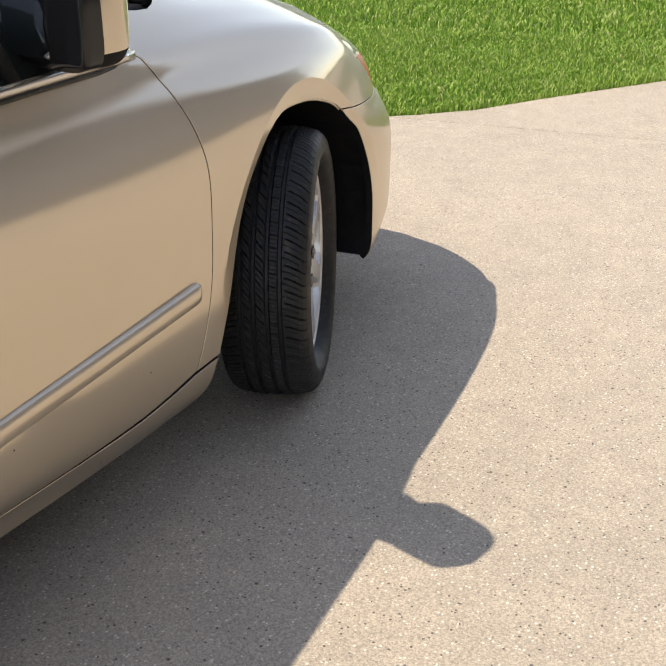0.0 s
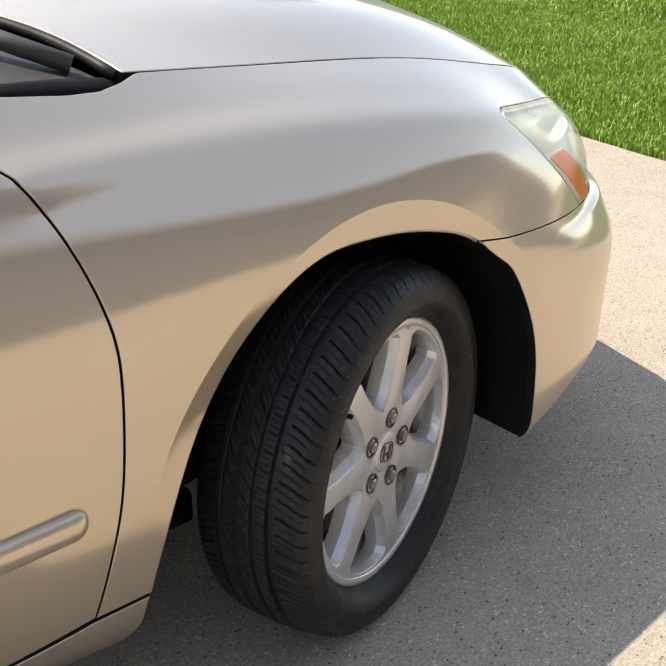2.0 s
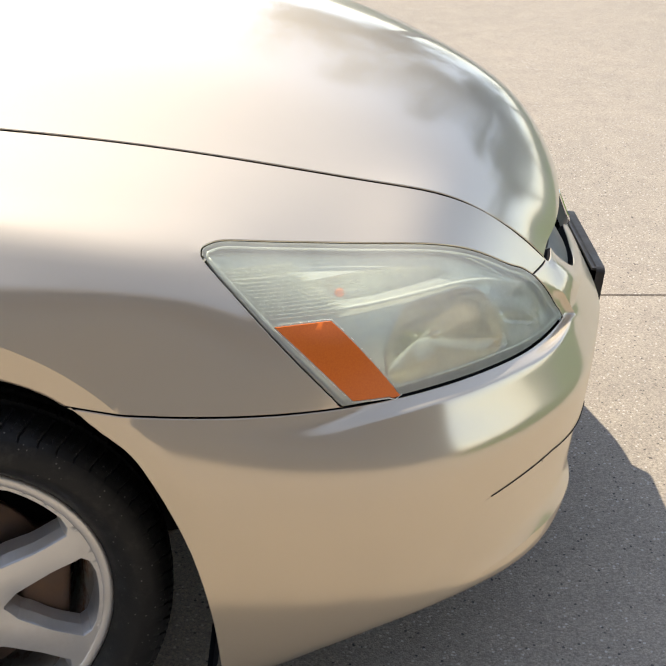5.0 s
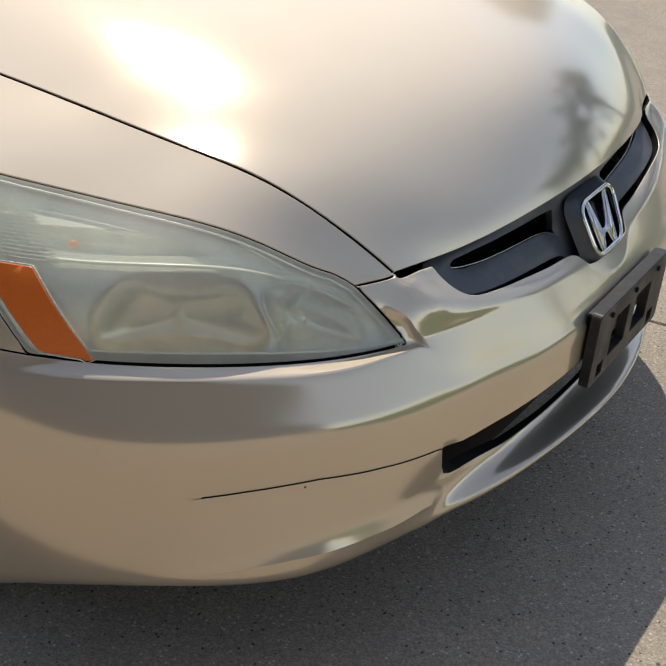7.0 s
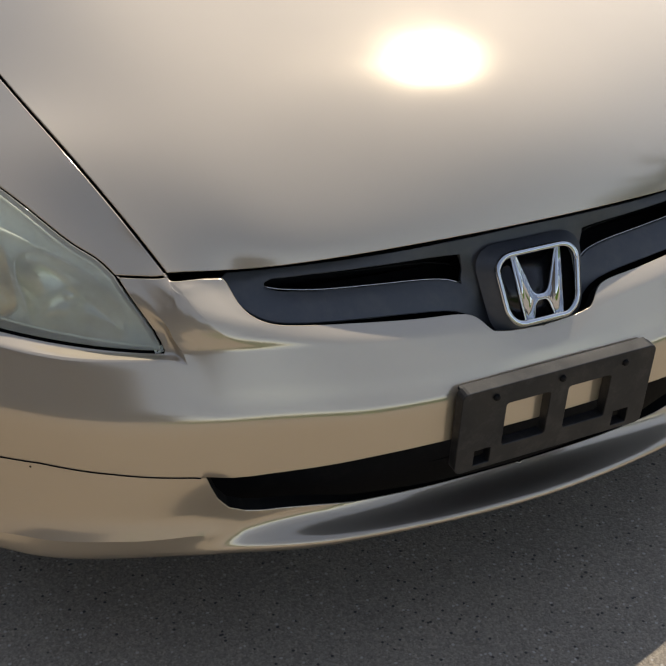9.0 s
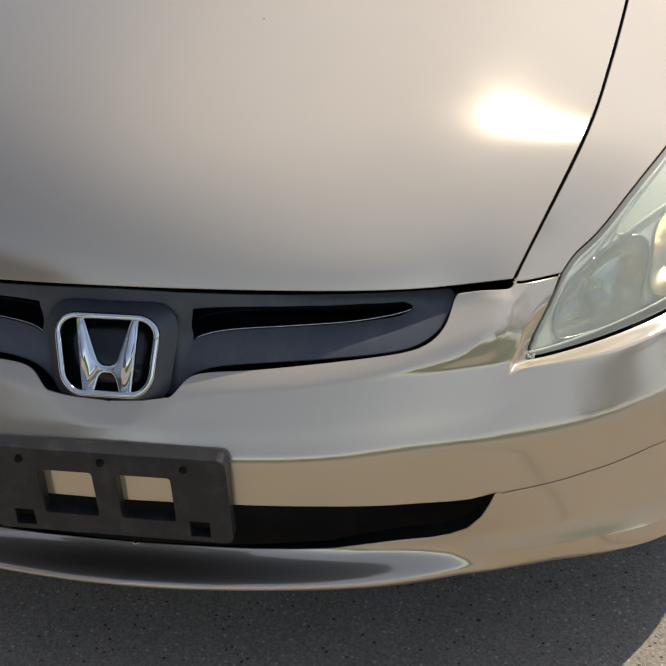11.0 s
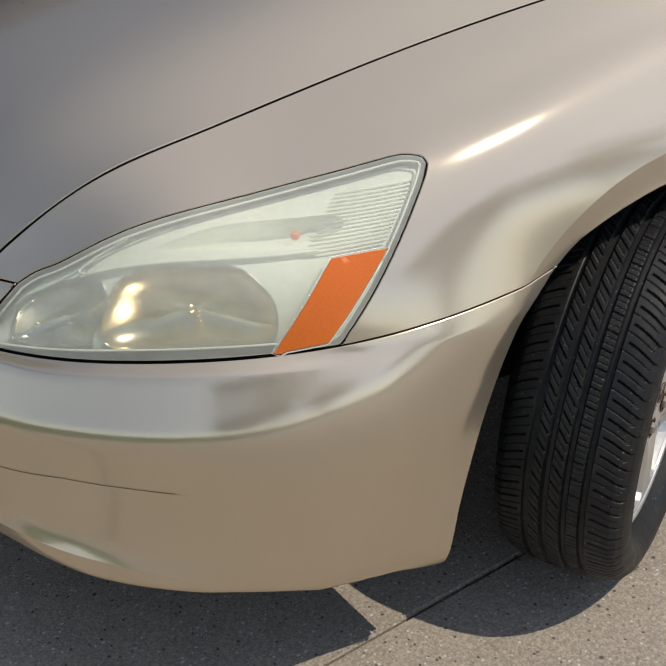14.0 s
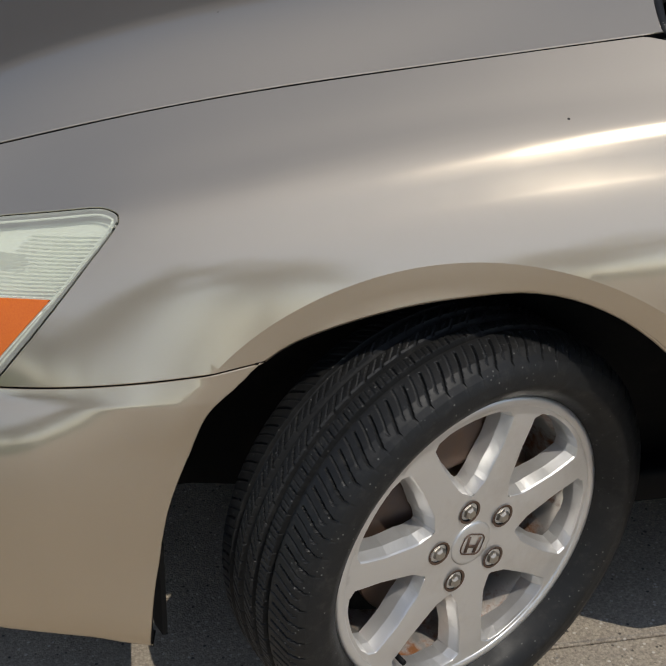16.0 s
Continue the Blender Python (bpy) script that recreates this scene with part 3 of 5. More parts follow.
def strip(name, points, radius, mat, parent, label="", flat=1.0, res=6):
    """A rounded bar along a line of points."""
    p = np.asarray(points, float)
    bm = bmesh.new()
    rings = []
    for i in range(len(p)):
        t = Vector(p[min(i + 1, len(p) - 1)] - p[max(i - 1, 0)]).normalized()
        a = t.cross(Vector((0, 0, 1)))
        a = a.normalized() if a.length > 1e-4 else Vector((1, 0, 0))
        b = a.cross(t)
        rings.append([bm.verts.new(Vector(p[i]) + (a * math.cos(2 * math.pi * k / res) * flat + b * math.sin(2 * math.pi * k / res)) * radius) for k in range(res)])
    for r0, r1 in zip(rings, rings[1:]):
        for k in range(res):
            bm.faces.new((r0[k], r0[(k + 1) % res], r1[(k + 1) % res], r1[k]))
    bm.faces.new(rings[0][::-1])
    bm.faces.new(rings[-1])
    bmesh.ops.recalc_face_normals(bm, faces=bm.faces)
    return part(name, bm, mat, parent, label)


def block(size, at=(0, 0, 0), turn=(0, 0, 0), bevel=0.0, seg=2):
    bm = bmesh.new()
    bmesh.ops.create_cube(bm, size=1, matrix=Matrix.Diagonal((*size, 1)))
    if bevel:
        bmesh.ops.bevel(bm, geom=bm.edges[:], offset=bevel, segments=seg, affect="EDGES", profile=0.5)
    bm.transform(pose(*at, *turn))
    return bm


def lathe(profile, n):
    """A body of revolution about the y axis: profile of (radius, y)."""
    bm = bmesh.new()
    rings = []
    for k in range(n):
        a = 2 * math.pi * k / n
        rings.append([bm.verts.new((r * math.cos(a), y, r * math.sin(a))) for r, y in profile])
    for k in range(n):
        r0, r1 = rings[k], rings[(k + 1) % n]
        for i in range(len(profile) - 1):
            bm.faces.new((r0[i], r1[i], r1[i + 1], r0[i + 1]))
    bmesh.ops.remove_doubles(bm, verts=bm.verts, dist=1e-5)
    bmesh.ops.recalc_face_normals(bm, faces=bm.faces)
    return bm


def slab(outline, thick, place=None):
    """A flat plate of the given outline in (y, z), facing +x."""
    bm = bmesh.new()
    a = [bm.verts.new((0, y, z)) for y, z in outline]
    b = [bm.verts.new((-thick, y, z)) for y, z in outline]
    bm.faces.new(a)
    bm.faces.new(b[::-1])
    for i in range(len(a)):
        j = (i + 1) % len(a)
        bm.faces.new((a[i], b[i], b[j], a[j]))
    bmesh.ops.recalc_face_normals(bm, faces=bm.faces)
    if place is not None:
        bm.transform(place)
    return bm


def round_rect(w, h, r, n=5):
    out = []
    for cx, cy, a0 in ((w / 2 - r, h / 2 - r, 0), (-w / 2 + r, h / 2 - r, 90), (-w / 2 + r, -h / 2 + r, 180), (w / 2 - r, -h / 2 + r, 270)):
        out += [(cx + r * math.cos(radians(a0 + 90 * k / n)), cy + r * math.sin(radians(a0 + 90 * k / n))) for k in range(n + 1)]
    return out


# ---- lines that part the panels
ARCH_XZ = spline([(.405, .21), (.393, .325), (.367, .438), (.310, .545), (.238, .620), (.125, .670), (.01, .688), (-.09, .685), (-.20, .643), (-.30, .549), (-.357, .449), (-.395, .349), (-.412, .268)], 61)
ARCH = np.array([uv_of((x, 0.895, z)) for x, z in ARCH_XZ])
kernel = np.array([1, 2, 3, 4, 3, 2, 1]) / 16
ARCH[3:-3] = np.stack([np.convolve(ARCH[:, k], kernel, 'valid') for k in (0, 1)], 1)
JOIN = int(np.argmin(((ARCH_XZ - [.238, .620]) ** 2).sum(1)))
HL_REAR = sk([(.560, .820, .586), (.497, .809, .648), (.436, .792, .711), (.398, .777, .752)], 14)
HL_TOP = np.concatenate([sk([(.390, .771, .762), (.3905, .763, .7685), (.398, .753, .770), (.412, .741, .768), (.451, .722, .758), (.554, .682, .746), (.655, .643, .727), (.736, .597, .700), (.798, .558, .669), (.820, .532, .650), (.836, .513, .628)], 33), sk([(.847, .508, .616), (.862, .499, .597), (.874, .491, .580), (.886, .484, .564), (.896, .479, .549)], 7)])
HL_BOTTOM = np.stack([np.linspace(HL_TOP[-1, 0], 5.0, 28), np.full(28, 6.0)], 1)
HL_TOP[-1, 1] = 6.0
HL_REAR[0] = HL_BOTTOM[-1]
TIP = 32
SEAM_LINE = np.array(line(HL_BOTTOM[-1], ARCH[JOIN], 16) + [ARCH[JOIN]])
DOOR = sk([(-.528, .803, .880), (-.498, .825, .842), (-.473, .858, .780), (-.451, .890, .701), (-.443, .898, .632), (-.445, .897, .545), (-.454, .896, .458), (-.474, .894, .368), (-.498, .886, .267)], 40)
CORNER = np.array([7.0, 9.0])
REAR_TOP = uv_of((-.545, .75, .945))
SILL_END = uv_of((-.412, .886, .268))

# front wings
HOOD_U = uv_of((-.292, .70, .914))[0]
outline = np.concatenate([DOOR[::-1], [(REAR_TOP[0], 8.42), (REAR_TOP[0], 8.7), (REAR_TOP[0], 8.93), (REAR_TOP[0] + .12, 8.86), (REAR_TOP[0] + .28, 8.80), (HOOD_U - .10, 8.80), (HOOD_U - .02, 8.88), (HOOD_U + .05, 9)], line((HOOD_U + .08, 9), CORNER, 40), [CORNER], HL_TOP[TIP::-1], HL_REAR[::-1], SEAM_LINE[1:-1], ARCH[JOIN:], [SILL_END]])
shoulder = [(u, 8.0) for u in np.linspace(0.3, 4.3, 40)]
arch_band = []
for a in np.linspace(.80, 2.78, 66):
    y = .89
    for _ in range(4):
        q = uv_of((.428 * math.cos(a), y, .30 + .428 * math.sin(a)))
        y = skin(q[:1], q[1:])[0][1]
    arch_band.append(q)
# the fold is body paint too; near-black here to stand in for gap shade
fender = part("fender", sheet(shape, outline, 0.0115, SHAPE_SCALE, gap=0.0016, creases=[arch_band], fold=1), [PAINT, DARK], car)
mirrored(fender)
# the rolled inner lip of each arch
strip("arch_flange", [skin([a[0]], [a[1]])[0] - [0, .006, 0] for a in ARCH[JOIN:]], .004, PAINT, car, res=5)
mirrored(bpy.data.objects["arch_flange"])

# bumper cover with its air intake
GRILLE_LOW = np.concatenate([sk([(.868, .452, .626), (.874, .420, .624), (.879, .394, .622)]), sk([(.884, .390, .614), (.896, .386, .600), (.908, .380, .588), (.925, .362, .577), (.938, .320, .569), (.950, .235, .560), (.957, .160, .550), (.958, .105, .540), (.962, .084, .523), (.967, .063, .511), (.971, 0, .507)], 44)])
FOOT = [uv_of((.402, .850, .180)), uv_of((.462, .848, .184)), uv_of((.492, .852, .206)), uv_of((.535, .850, .232))]
bottom = np.concatenate([FOOT, line((4.62, .62), (5.5, .35), 8), line((5.5, .35), (10, .25), 40), [(10, .25)]])
outline = np.concatenate([ARCH[JOIN::-1], bottom, GRILLE_LOW[:0:-1], [(7.5, 8.97), (7.0, 8.98)], HL_TOP[TIP:], HL_BOTTOM[1:], SEAM_LINE[1:-1]])
intake = np.array([(10.5, 1.88), (10, 1.88), (9.5, 1.89), (9, 1.92), (8.4, 2.02), (8.0, 2.10), (7.7, 2.18), (7.45, 2.32), (7.28, 2.55), (7.18, 2.8), (7.12, 3.0), (7.4, 2.99), (7.7, 2.98), (8.2, 3.0), (9, 3.04), (9.5, 3.05), (10, 3.05), (10.5, 3.05)])
fin_edge = dense(SURROUND[:4], .1, False)
pocket_edge = [(7.17, 5.3), (7.14, 6.06), (7.08, 6.94), (6.93, 7.4)]
lip_edge = [(u, float(np.interp(u, [5.3, 5.9, 6.5, 7.0, 7.4], [1.82, 1.98, 2.03, 1.93, 1.80]))) for u in np.linspace(5.4, 7.2, 26)]
pocket_low = [(u, 5.27) for u in np.linspace(6.3, 7.15, 12)]
brow_edge = [(u, 5.15) for u in np.linspace(4.7, 7.2, 30)]
score = [(u, float(score_v(u))) for u in np.linspace(5.4, 7.10, 24)]
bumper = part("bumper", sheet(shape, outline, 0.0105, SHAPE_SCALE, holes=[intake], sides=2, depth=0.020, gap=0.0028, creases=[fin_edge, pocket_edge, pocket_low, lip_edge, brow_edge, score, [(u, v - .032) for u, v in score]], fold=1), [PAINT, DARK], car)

# its left corner hangs a little
for vert in bumper.data.vertices:
    x, y, z = vert.co
    if y > .7 and x < .52:
        vert.co.x -= .010 * float(np.interp(z, [.20, .34, .50, .57], [0, 1, 1, .1])) * min(1, (.52 - x) / .12)
        vert.co.y -= .010 * float(np.interp(z, [.20, .34, .50, .57], [0, 1, 1, .1])) * min(1, (.52 - x) / .12)
    if y > .4 and z < .42:
        vert.co.z -= float(np.interp(x, [.40, .48, .60, .74, .90], [.007, .011, .034, .026, 0])) * min(1, (.42 - z) / .14) * min(1, (y - .4) / .15)

# the dark joint where the lower face is set in
face = BVHTree.FromPolygons([vert.co for vert in bumper.data.vertices], [list(poly.vertices) for poly in bumper.data.polygons])
for side in (1, -1):
    path = skin(*np.array([(u, float(score_v(u)) - .012) for u in np.linspace(5.44, 7.12, 60)]).T) * [1, side, 1]
    path = [face.find_nearest(Vector(p + [.006, .006 * side, 0]))[0] + Vector((.0004, .0004 * side, 0)) for p in path]
    strip("score_joint", path, .0009 if side < 0 else .0003, DARK, bumper, "thin dark joint line", res=5)

# headlights
head_line = np.concatenate([HL_TOP, HL_BOTTOM[1:], HL_REAR[1:-1]])


def bowl(name, unit, rim, depth, mat, label):
    """A dished reflector behind its opening in the inner shell."""
    p, du, dv = tangents(shape, rim)
    nr = -np.cross(du, dv)
    nr /= np.linalg.norm(nr, axis=1)[:, None]
    p = p - nr * .0165
    back = -nr.mean(0)
    mid = p.mean(0)
    bm = bmesh.new()
    rings = []
    for k in range(9):
        a = k / 8 * math.pi / 2
        rings.append([bm.verts.new(mid + (q - mid) * max(math.cos(a), .03) + back * depth * math.sin(a)) for q in p])
    for r0, r1 in zip(rings, rings[1:]):
        for i in range(len(p)):
            j = (i + 1) % len(p)
            bm.faces.new((r0[i], r0[j], r1[j], r1[i]))
    bm.faces.new(rings[-1])
    bmesh.ops.recalc_face_normals(bm, faces=bm.faces)
    return part(name, bm, mat, unit, label)


def closed(points, n):
    """A smooth closed outline through (u, v) knots."""
    p = np.array(points, float)
    k = len(p)
    return cubic(3 * k + 1, np.linspace(k, 2 * k, n, endpoint=False)) @ np.concatenate([p, p, p, p[:1]])


def headlight():
    unit = new("headlight")
    unit.parent = car
    tagged(unit, "hazy yellowed headlight unit with an orange side reflector")
    part("lens", sheet(shape, head_line, 0.012, SHAPE_SCALE, gap=0.0022, depth=0.006), LENS, unit, "cloudy clear plastic cover").visible_shadow = False
    rear = closed([(5.86, 7.32), (5.45, 7.28), (5.15, 7.18), (5.08, 6.80), (5.20, 6.42), (5.42, 6.10), (5.84, 6.11), (6.08, 6.16), (6.13, 6.5), (6.0, 6.95)], 60)
    front = closed([(6.34, 7.56), (6.15, 7.46), (6.02, 7.20), (6.05, 6.85), (6.18, 6.50), (6.28, 6.20), (6.5, 6.18), (6.72, 6.34), (6.68, 6.95), (6.54, 7.42)], 60)
    wink = closed([(5.30, 7.74), (4.75, 7.70), (4.55, 7.62), (4.62, 7.42), (5.05, 7.42), (5.5, 7.50), (5.7, 7.62)], 50)
    part("gasket", sheet(shape, head_line, 0.02, SHAPE_SCALE, gap=0.0035, depth=0.0, lift=-0.010, holes=[inset(shape, dense(head_line * SHAPE_SCALE, .006) / SHAPE_SCALE, .0085)]), RUBBER, unit, "black rubber seal")
    part("housing", sheet(shape, head_line, 0.012, SHAPE_SCALE, gap=0.007, depth=0.0, lift=-0.016, holes=[rear, front, wink]), HOUSING, unit, "pale reflective inner shell")
    part("lamp_back", sheet(shape, head_line, 0.03, SHAPE_SCALE, gap=0.0, depth=0.0, lift=-0.085), DARK, unit, "dark back shell")
    bowl("beam_bowl", unit, rear, .050, BOWL, "tarnished wide reflector bowl")
    bowl("main_bowl", unit, front, .050, BOWLGREY, "round grey reflector bowl")
    bowl("signal_bowl", unit, wink, .030, HOUSING, "pale signal reflector")
    for ob, r in ((front, .0024), (rear, .0016)):
        p, du, dv = tangents(shape, np.concatenate([ob, ob[:1]]))
        nr = -np.cross(du, dv)
        nr /= np.linalg.norm(nr, axis=1)[:, None]
        strip("bowl_rim", p - nr * .0150, r, TRIMCHROME, unit, "bright bowl rim", res=6)
    corners = [(.476, .802, .686), (.544, .780, .684), (.636, .787, .584), (.572, .812, .591)]
    amber = sk([p for a, b in zip(corners, corners[1:] + corners[:1]) for p in line(a, b, 8)])
    part("side_reflector", sheet(shape, amber, 0.01, SHAPE_SCALE, gap=0.001, depth=0.004, lift=0.0008), AMBER, unit, "orange side reflector")
    # pale moulded edges of the cover and of the reflector
    for ring, deep, r in ((inset(shape, dense(head_line * SHAPE_SCALE, .006) / SHAPE_SCALE, .0085), .0035, .0016), (inset(shape, amber, -.002), .0010, .0011)):
        p, du, dv = tangents(shape, np.concatenate([ring, ring[:1]]))
        nr = -np.cross(du, dv)
        nr /= np.linalg.norm(nr, axis=1)[:, None]
        strip("moulded_edge", p - nr * deep, r, HOUSING, unit, "pale moulded edge", res=5)
    # the ledge between the signal chamber and the bowls
    ledge = np.array([(4.72, 7.26), (5.02, 7.30), (5.3, 7.33), (5.52, 7.36), (5.8, 7.42), (6.04, 7.50), (6.16, 7.54)])
    p, du, dv = tangents(shape, np.stack([spline(ledge, 30)[:, 0], spline(ledge, 30)[:, 1]], 1))
    nr = -np.cross(du, dv)
    nr /= np.linalg.norm(nr, axis=1)[:, None]
    strip("divider", p - nr * .0105, .0024, HOUSING, unit, "bright dividing ledge", flat=1.6)
    tick = np.array([(6.16, 7.54), (6.20, 7.66), (6.08, 7.80), (5.92, 7.88)])
    p, du, dv = tangents(shape, np.stack([spline(tick, 12)[:, 0], spline(tick, 12)[:, 1]], 1))
    nr = -np.cross(du, dv)
    nr /= np.linalg.norm(nr, axis=1)[:, None]
    strip("divider", p - nr * .008, .0016, HOUSING, unit)
    for uv, deep, r, mat in (((5.62, 6.66), .046, .008, BOWL), ((6.34, 6.82), .048, .011, BOWLGREY), ((4.80, 7.54), .026, .006, AMBER)):
        p, du, dv = tangents(shape, np.array([uv]))
        nr = -np.cross(du, dv)[0]
        nr /= np.linalg.norm(nr)
        bm = bmesh.new()
        bmesh.ops.create_uvsphere(bm, u_segments=18, v_segments=12, radius=r, matrix=Matrix.Translation(p[0] - nr * deep))
        part("bulb", bm, mat, unit)
    # ribs of the turn signal
    bm = bmesh.new()
    for k in range(15):
        v = 7.18 + .046 * k
        left = float(np.interp(v, HL_REAR[:, 1], HL_REAR[:, 0])) + .07
        a = np.array([(left, v), (left + .40, v + .05)])
        pa, du, dv = tangents(shape, np.stack([np.linspace(a[0, 0], a[1, 0], 8), np.linspace(a[0, 1], a[1, 1], 8)], 1))
        nr = -np.cross(du, dv)
        nr /= np.linalg.norm(nr, axis=1)[:, None]
        rows = [[bm.verts.new(p - n0 * d + np.array([0, 0, z])) for d, z in ((.0105, -.0016), (.0075, 0), (.0105, .0016))] for p, n0 in zip(pa, nr)]
        for r0, r1 in zip(rows, rows[1:]):
            for i in range(2):
                bm.faces.new((r0[i], r0[i + 1], r1[i + 1], r1[i]))
    part("signal_ribs", bm, HOUSING, unit, "fine clear signal ribs", smooth=False)
    return unit


head_unit = headlight()
other = new("headlight")
other.parent = car
tagged(other, "hazy yellowed headlight unit with an orange side reflector")
for ch in list(head_unit.children):
    m = mirrored(ch)
    m.parent = other
    m.visible_shadow = ch.visible_shadow

# doors with their mouldings
outline = np.concatenate([DOOR[::-1], sk([(-.70, .82, .882), (-1.0, .827, .888), (-1.45, .83, .89)], 12), [(0.66, 1.02)], line((0.66, 1.02), (1.75, 1.70), 10)[1:], line((1.75, 1.70), DOOR[-1], 6)])
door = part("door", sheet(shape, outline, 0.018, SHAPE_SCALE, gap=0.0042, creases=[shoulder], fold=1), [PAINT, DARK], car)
belt = spline([(-.532, .812, .866), (-.75, .83, .879), (-1.05, .834, .886), (-1.45, .838, .89)], 20)


def moulding():
    bm = bmesh.new()
    n = 40
    xs = np.concatenate([np.linspace(-1.45, -.535, n - 14), np.linspace(-.53, -.508, 14)])
    prof = [(-.020, 0.0), (-.0195, .008), (-.015, .0125), (0, .0145), (.015, .0125), (.0195, .008), (.020, 0.0)]
    rows = []
    for x in xs:
        d = max(0.0, (x + .53) / .022)
        s = math.sqrt(max(0.02, 1 - d * d))
        row = []
        for dz, dy in prof:
            z = .446 + dz * s + .003 * d
            row.append(bm.verts.new((x, .8985 + dy * s, z)))
        rows.append(row)
    for a, b in zip(rows, rows[1:]):
        for i in range(len(prof) - 1):
            bm.faces.new((a[i], b[i], b[i + 1], a[i + 1]))
    bm.faces.new(rows[-1])
    bmesh.ops.recalc_face_normals(bm, faces=bm.faces)
    return bm


mould = part("side_moulding", moulding(), PAINT, door, "raised painted rub strip")
trim = strip("belt_trim", belt + [0, .002, .012], .0095, TRIMCHROME, door, "chrome window-sill strip", flat=.5)
sweep = strip("belt_seal", belt + [0, .001, -.001], .005, RUBBER, door, flat=.6)
twin = mirrored(door)
for ch in (mould, trim, sweep):
    mirrored(ch).parent = twin

outline = np.concatenate([[(0, .1), (0, .98)], line((0, .98), (0.66, .98), 4)[1:], line((0.66, .98), (1.75, 1.66), 10), line((1.75, 1.66), (2.005, 1.957), 6), [(2.005, 1.957), SILL_END - [0, .03], uv_of((-.418, .874, .20)), uv_of((-.44, .84, .16)), (1.9, .15)]])
sill = part("sill", sheet(shape, outline, 0.025, SHAPE_SCALE, gap=0.0050, fold=1), [PAINT, DARK], car)
mirrored(sill)

# bonnet
CENTRE = [(-.66, 0, 1.036), (-.32, 0, 1.009), (.1, 0, .966), (.45, 0, .911), (.705, 0, .839), (.855, 0, .767), (.923, 0, .694), (.949, 0, .645)]
NEAR = [(-.56, .27, 1.026), (-.29, .27, 1.001), (.1, .268, .957), (.43, .265, .901), (.675, .263, .829), (.815, .261, .756), (.895, .26, .680), (.921, .259, .636)]
FAR = [(-.36, .50, .987), (-.18, .485, .967), (.13, .46, .932), (.42, .44, .881), (.645, .42, .814), (.78, .40, .749), (.855, .388, .678), (.884, .380, .628)]
EDGE = skin(np.array([uv_of((-.292, .70, .914))[0], 3.05, 3.7, 4.35, 5.0, 5.7, 6.4, 7.0]), np.full(8, 9.0)).tolist()
HOOD = np.array([EDGE, FAR, NEAR, CENTRE, *[[(x, -y, z) for x, y, z in row] for row in (NEAR, FAR, EDGE)]])




def hood_place(q):
    return np.einsum("pi,pj,ijk->pk", cubic(7, q[:, 1]), cubic(8, q[:, 0]), HOOD)


outline = np.concatenate([line((0, 0), (7, 0), 40), line((7, 0), (7, 6), 40), line((7, 6), (0, 6), 40), line((0, 6), (0, 0), 40)])
bonnet = part("bonnet", sheet(hood_place, outline, 0.02, (0.17, 0.23), gap=0.0012, depth=0.014, out=-1.0, fold=1), [PAINT, DARK], car)

# grille: frame with two slots, behind the bonnet's edge
GR_TOP = spline([(.866, .385, .617), (.885, .30, .617), (.905, .20, .620), (.918, .10, .624), (.922, 0, .627)], 30)
GR_LOW = spline([(.868, .392, .613), (.884, .388, .601), (.900, .379, .587), (.918, .358, .574), (.932, .316, .566), (.943, .235, .559), (.947, .160, .551), (.949, .105, .540), (.953, .08, .520), (.958, .058, .507), (.962, 0, .504)], 30)


def grille_place(q):
    u, v = np.clip(q[:, 0], 0, 29), q[:, 1]
    i = np.minimum(u.astype(int), 28)
    t = (u - i)[:, None]
    lo = GR_LOW[i] * (1 - t) + GR_LOW[i + 1] * t
    hi = GR_TOP[i] * (1 - t) + GR_TOP[i + 1] * t
    p = lo * (1 - v[:, None]) + hi * v[:, None]
    dip = np.exp(-((v - .52) / .22) ** 2) * np.clip((u - 4) / 6, 0, 1) * np.clip((24 - u) / 3, 0, 1)
    p[:, 0] -= .001 + .014 * dip
    return p


slot = np.array([(21.9, .40), (18, .42), (12, .43), (8.2, .43), (6.4, .46), (5.7, .58), (5.9, .72), (9, .80), (14, .82), (19, .82), (22.2, .82), (22.3, .58)])
frame_line = np.concatenate([line((0, 0), (29, 0), 40), line((29, 0), (29, 1), 8), line((29, 1), (0, 1), 40), line((0, 1), (0, 0), 4)])
grille = part("grille", sheet(grille_place, frame_line, 0.008, (.014, .10), holes=[slot], gap=0.0, depth=0.014, sides=2, out=-1.0), GREY, car, "slate-grey plastic grille frame")
for k, low in ((0, 0.0), (1, .16)):
    us = np.linspace(6.4, 22.0, 20)
    pts = [grille_place(np.array([[u, np.interp(u, [6.4, 12, 18, 22], [.46, .43, .42, .40]) + low]]))[0] - [.004 + .016 * k, 0, 0] for u in us]
    bar = strip("grille_bar", pts, .0013, TRIMCHROME if k == 0 else DARK, grille, res=5)
    mirrored(bar)

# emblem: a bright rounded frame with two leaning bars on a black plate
LEAN = pose(.968, 0, .566, 0, -24, 0)
part("badge_plate", slab(round_rect(.112, .090, .022), .012, LEAN @ pose(-.004, 0, 0)), GLOSSBLACK, grille, "glossy black backing plate")
ring = np.array(round_rect(.1125, .0905, .024, 8))
ring = ring * np.array([1, 1]) + np.stack([ring[:, 0] * ring[:, 1] / .045 * .10, 0 * ring[:, 1]], 1)
pts = [(LEAN @ Vector((.002, y, z)))[:] for y, z in [*ring, ring[0], ring[1]]]
strip("badge_frame", pts, .0042, CHROME, grille, "chrome badge frame", res=8)


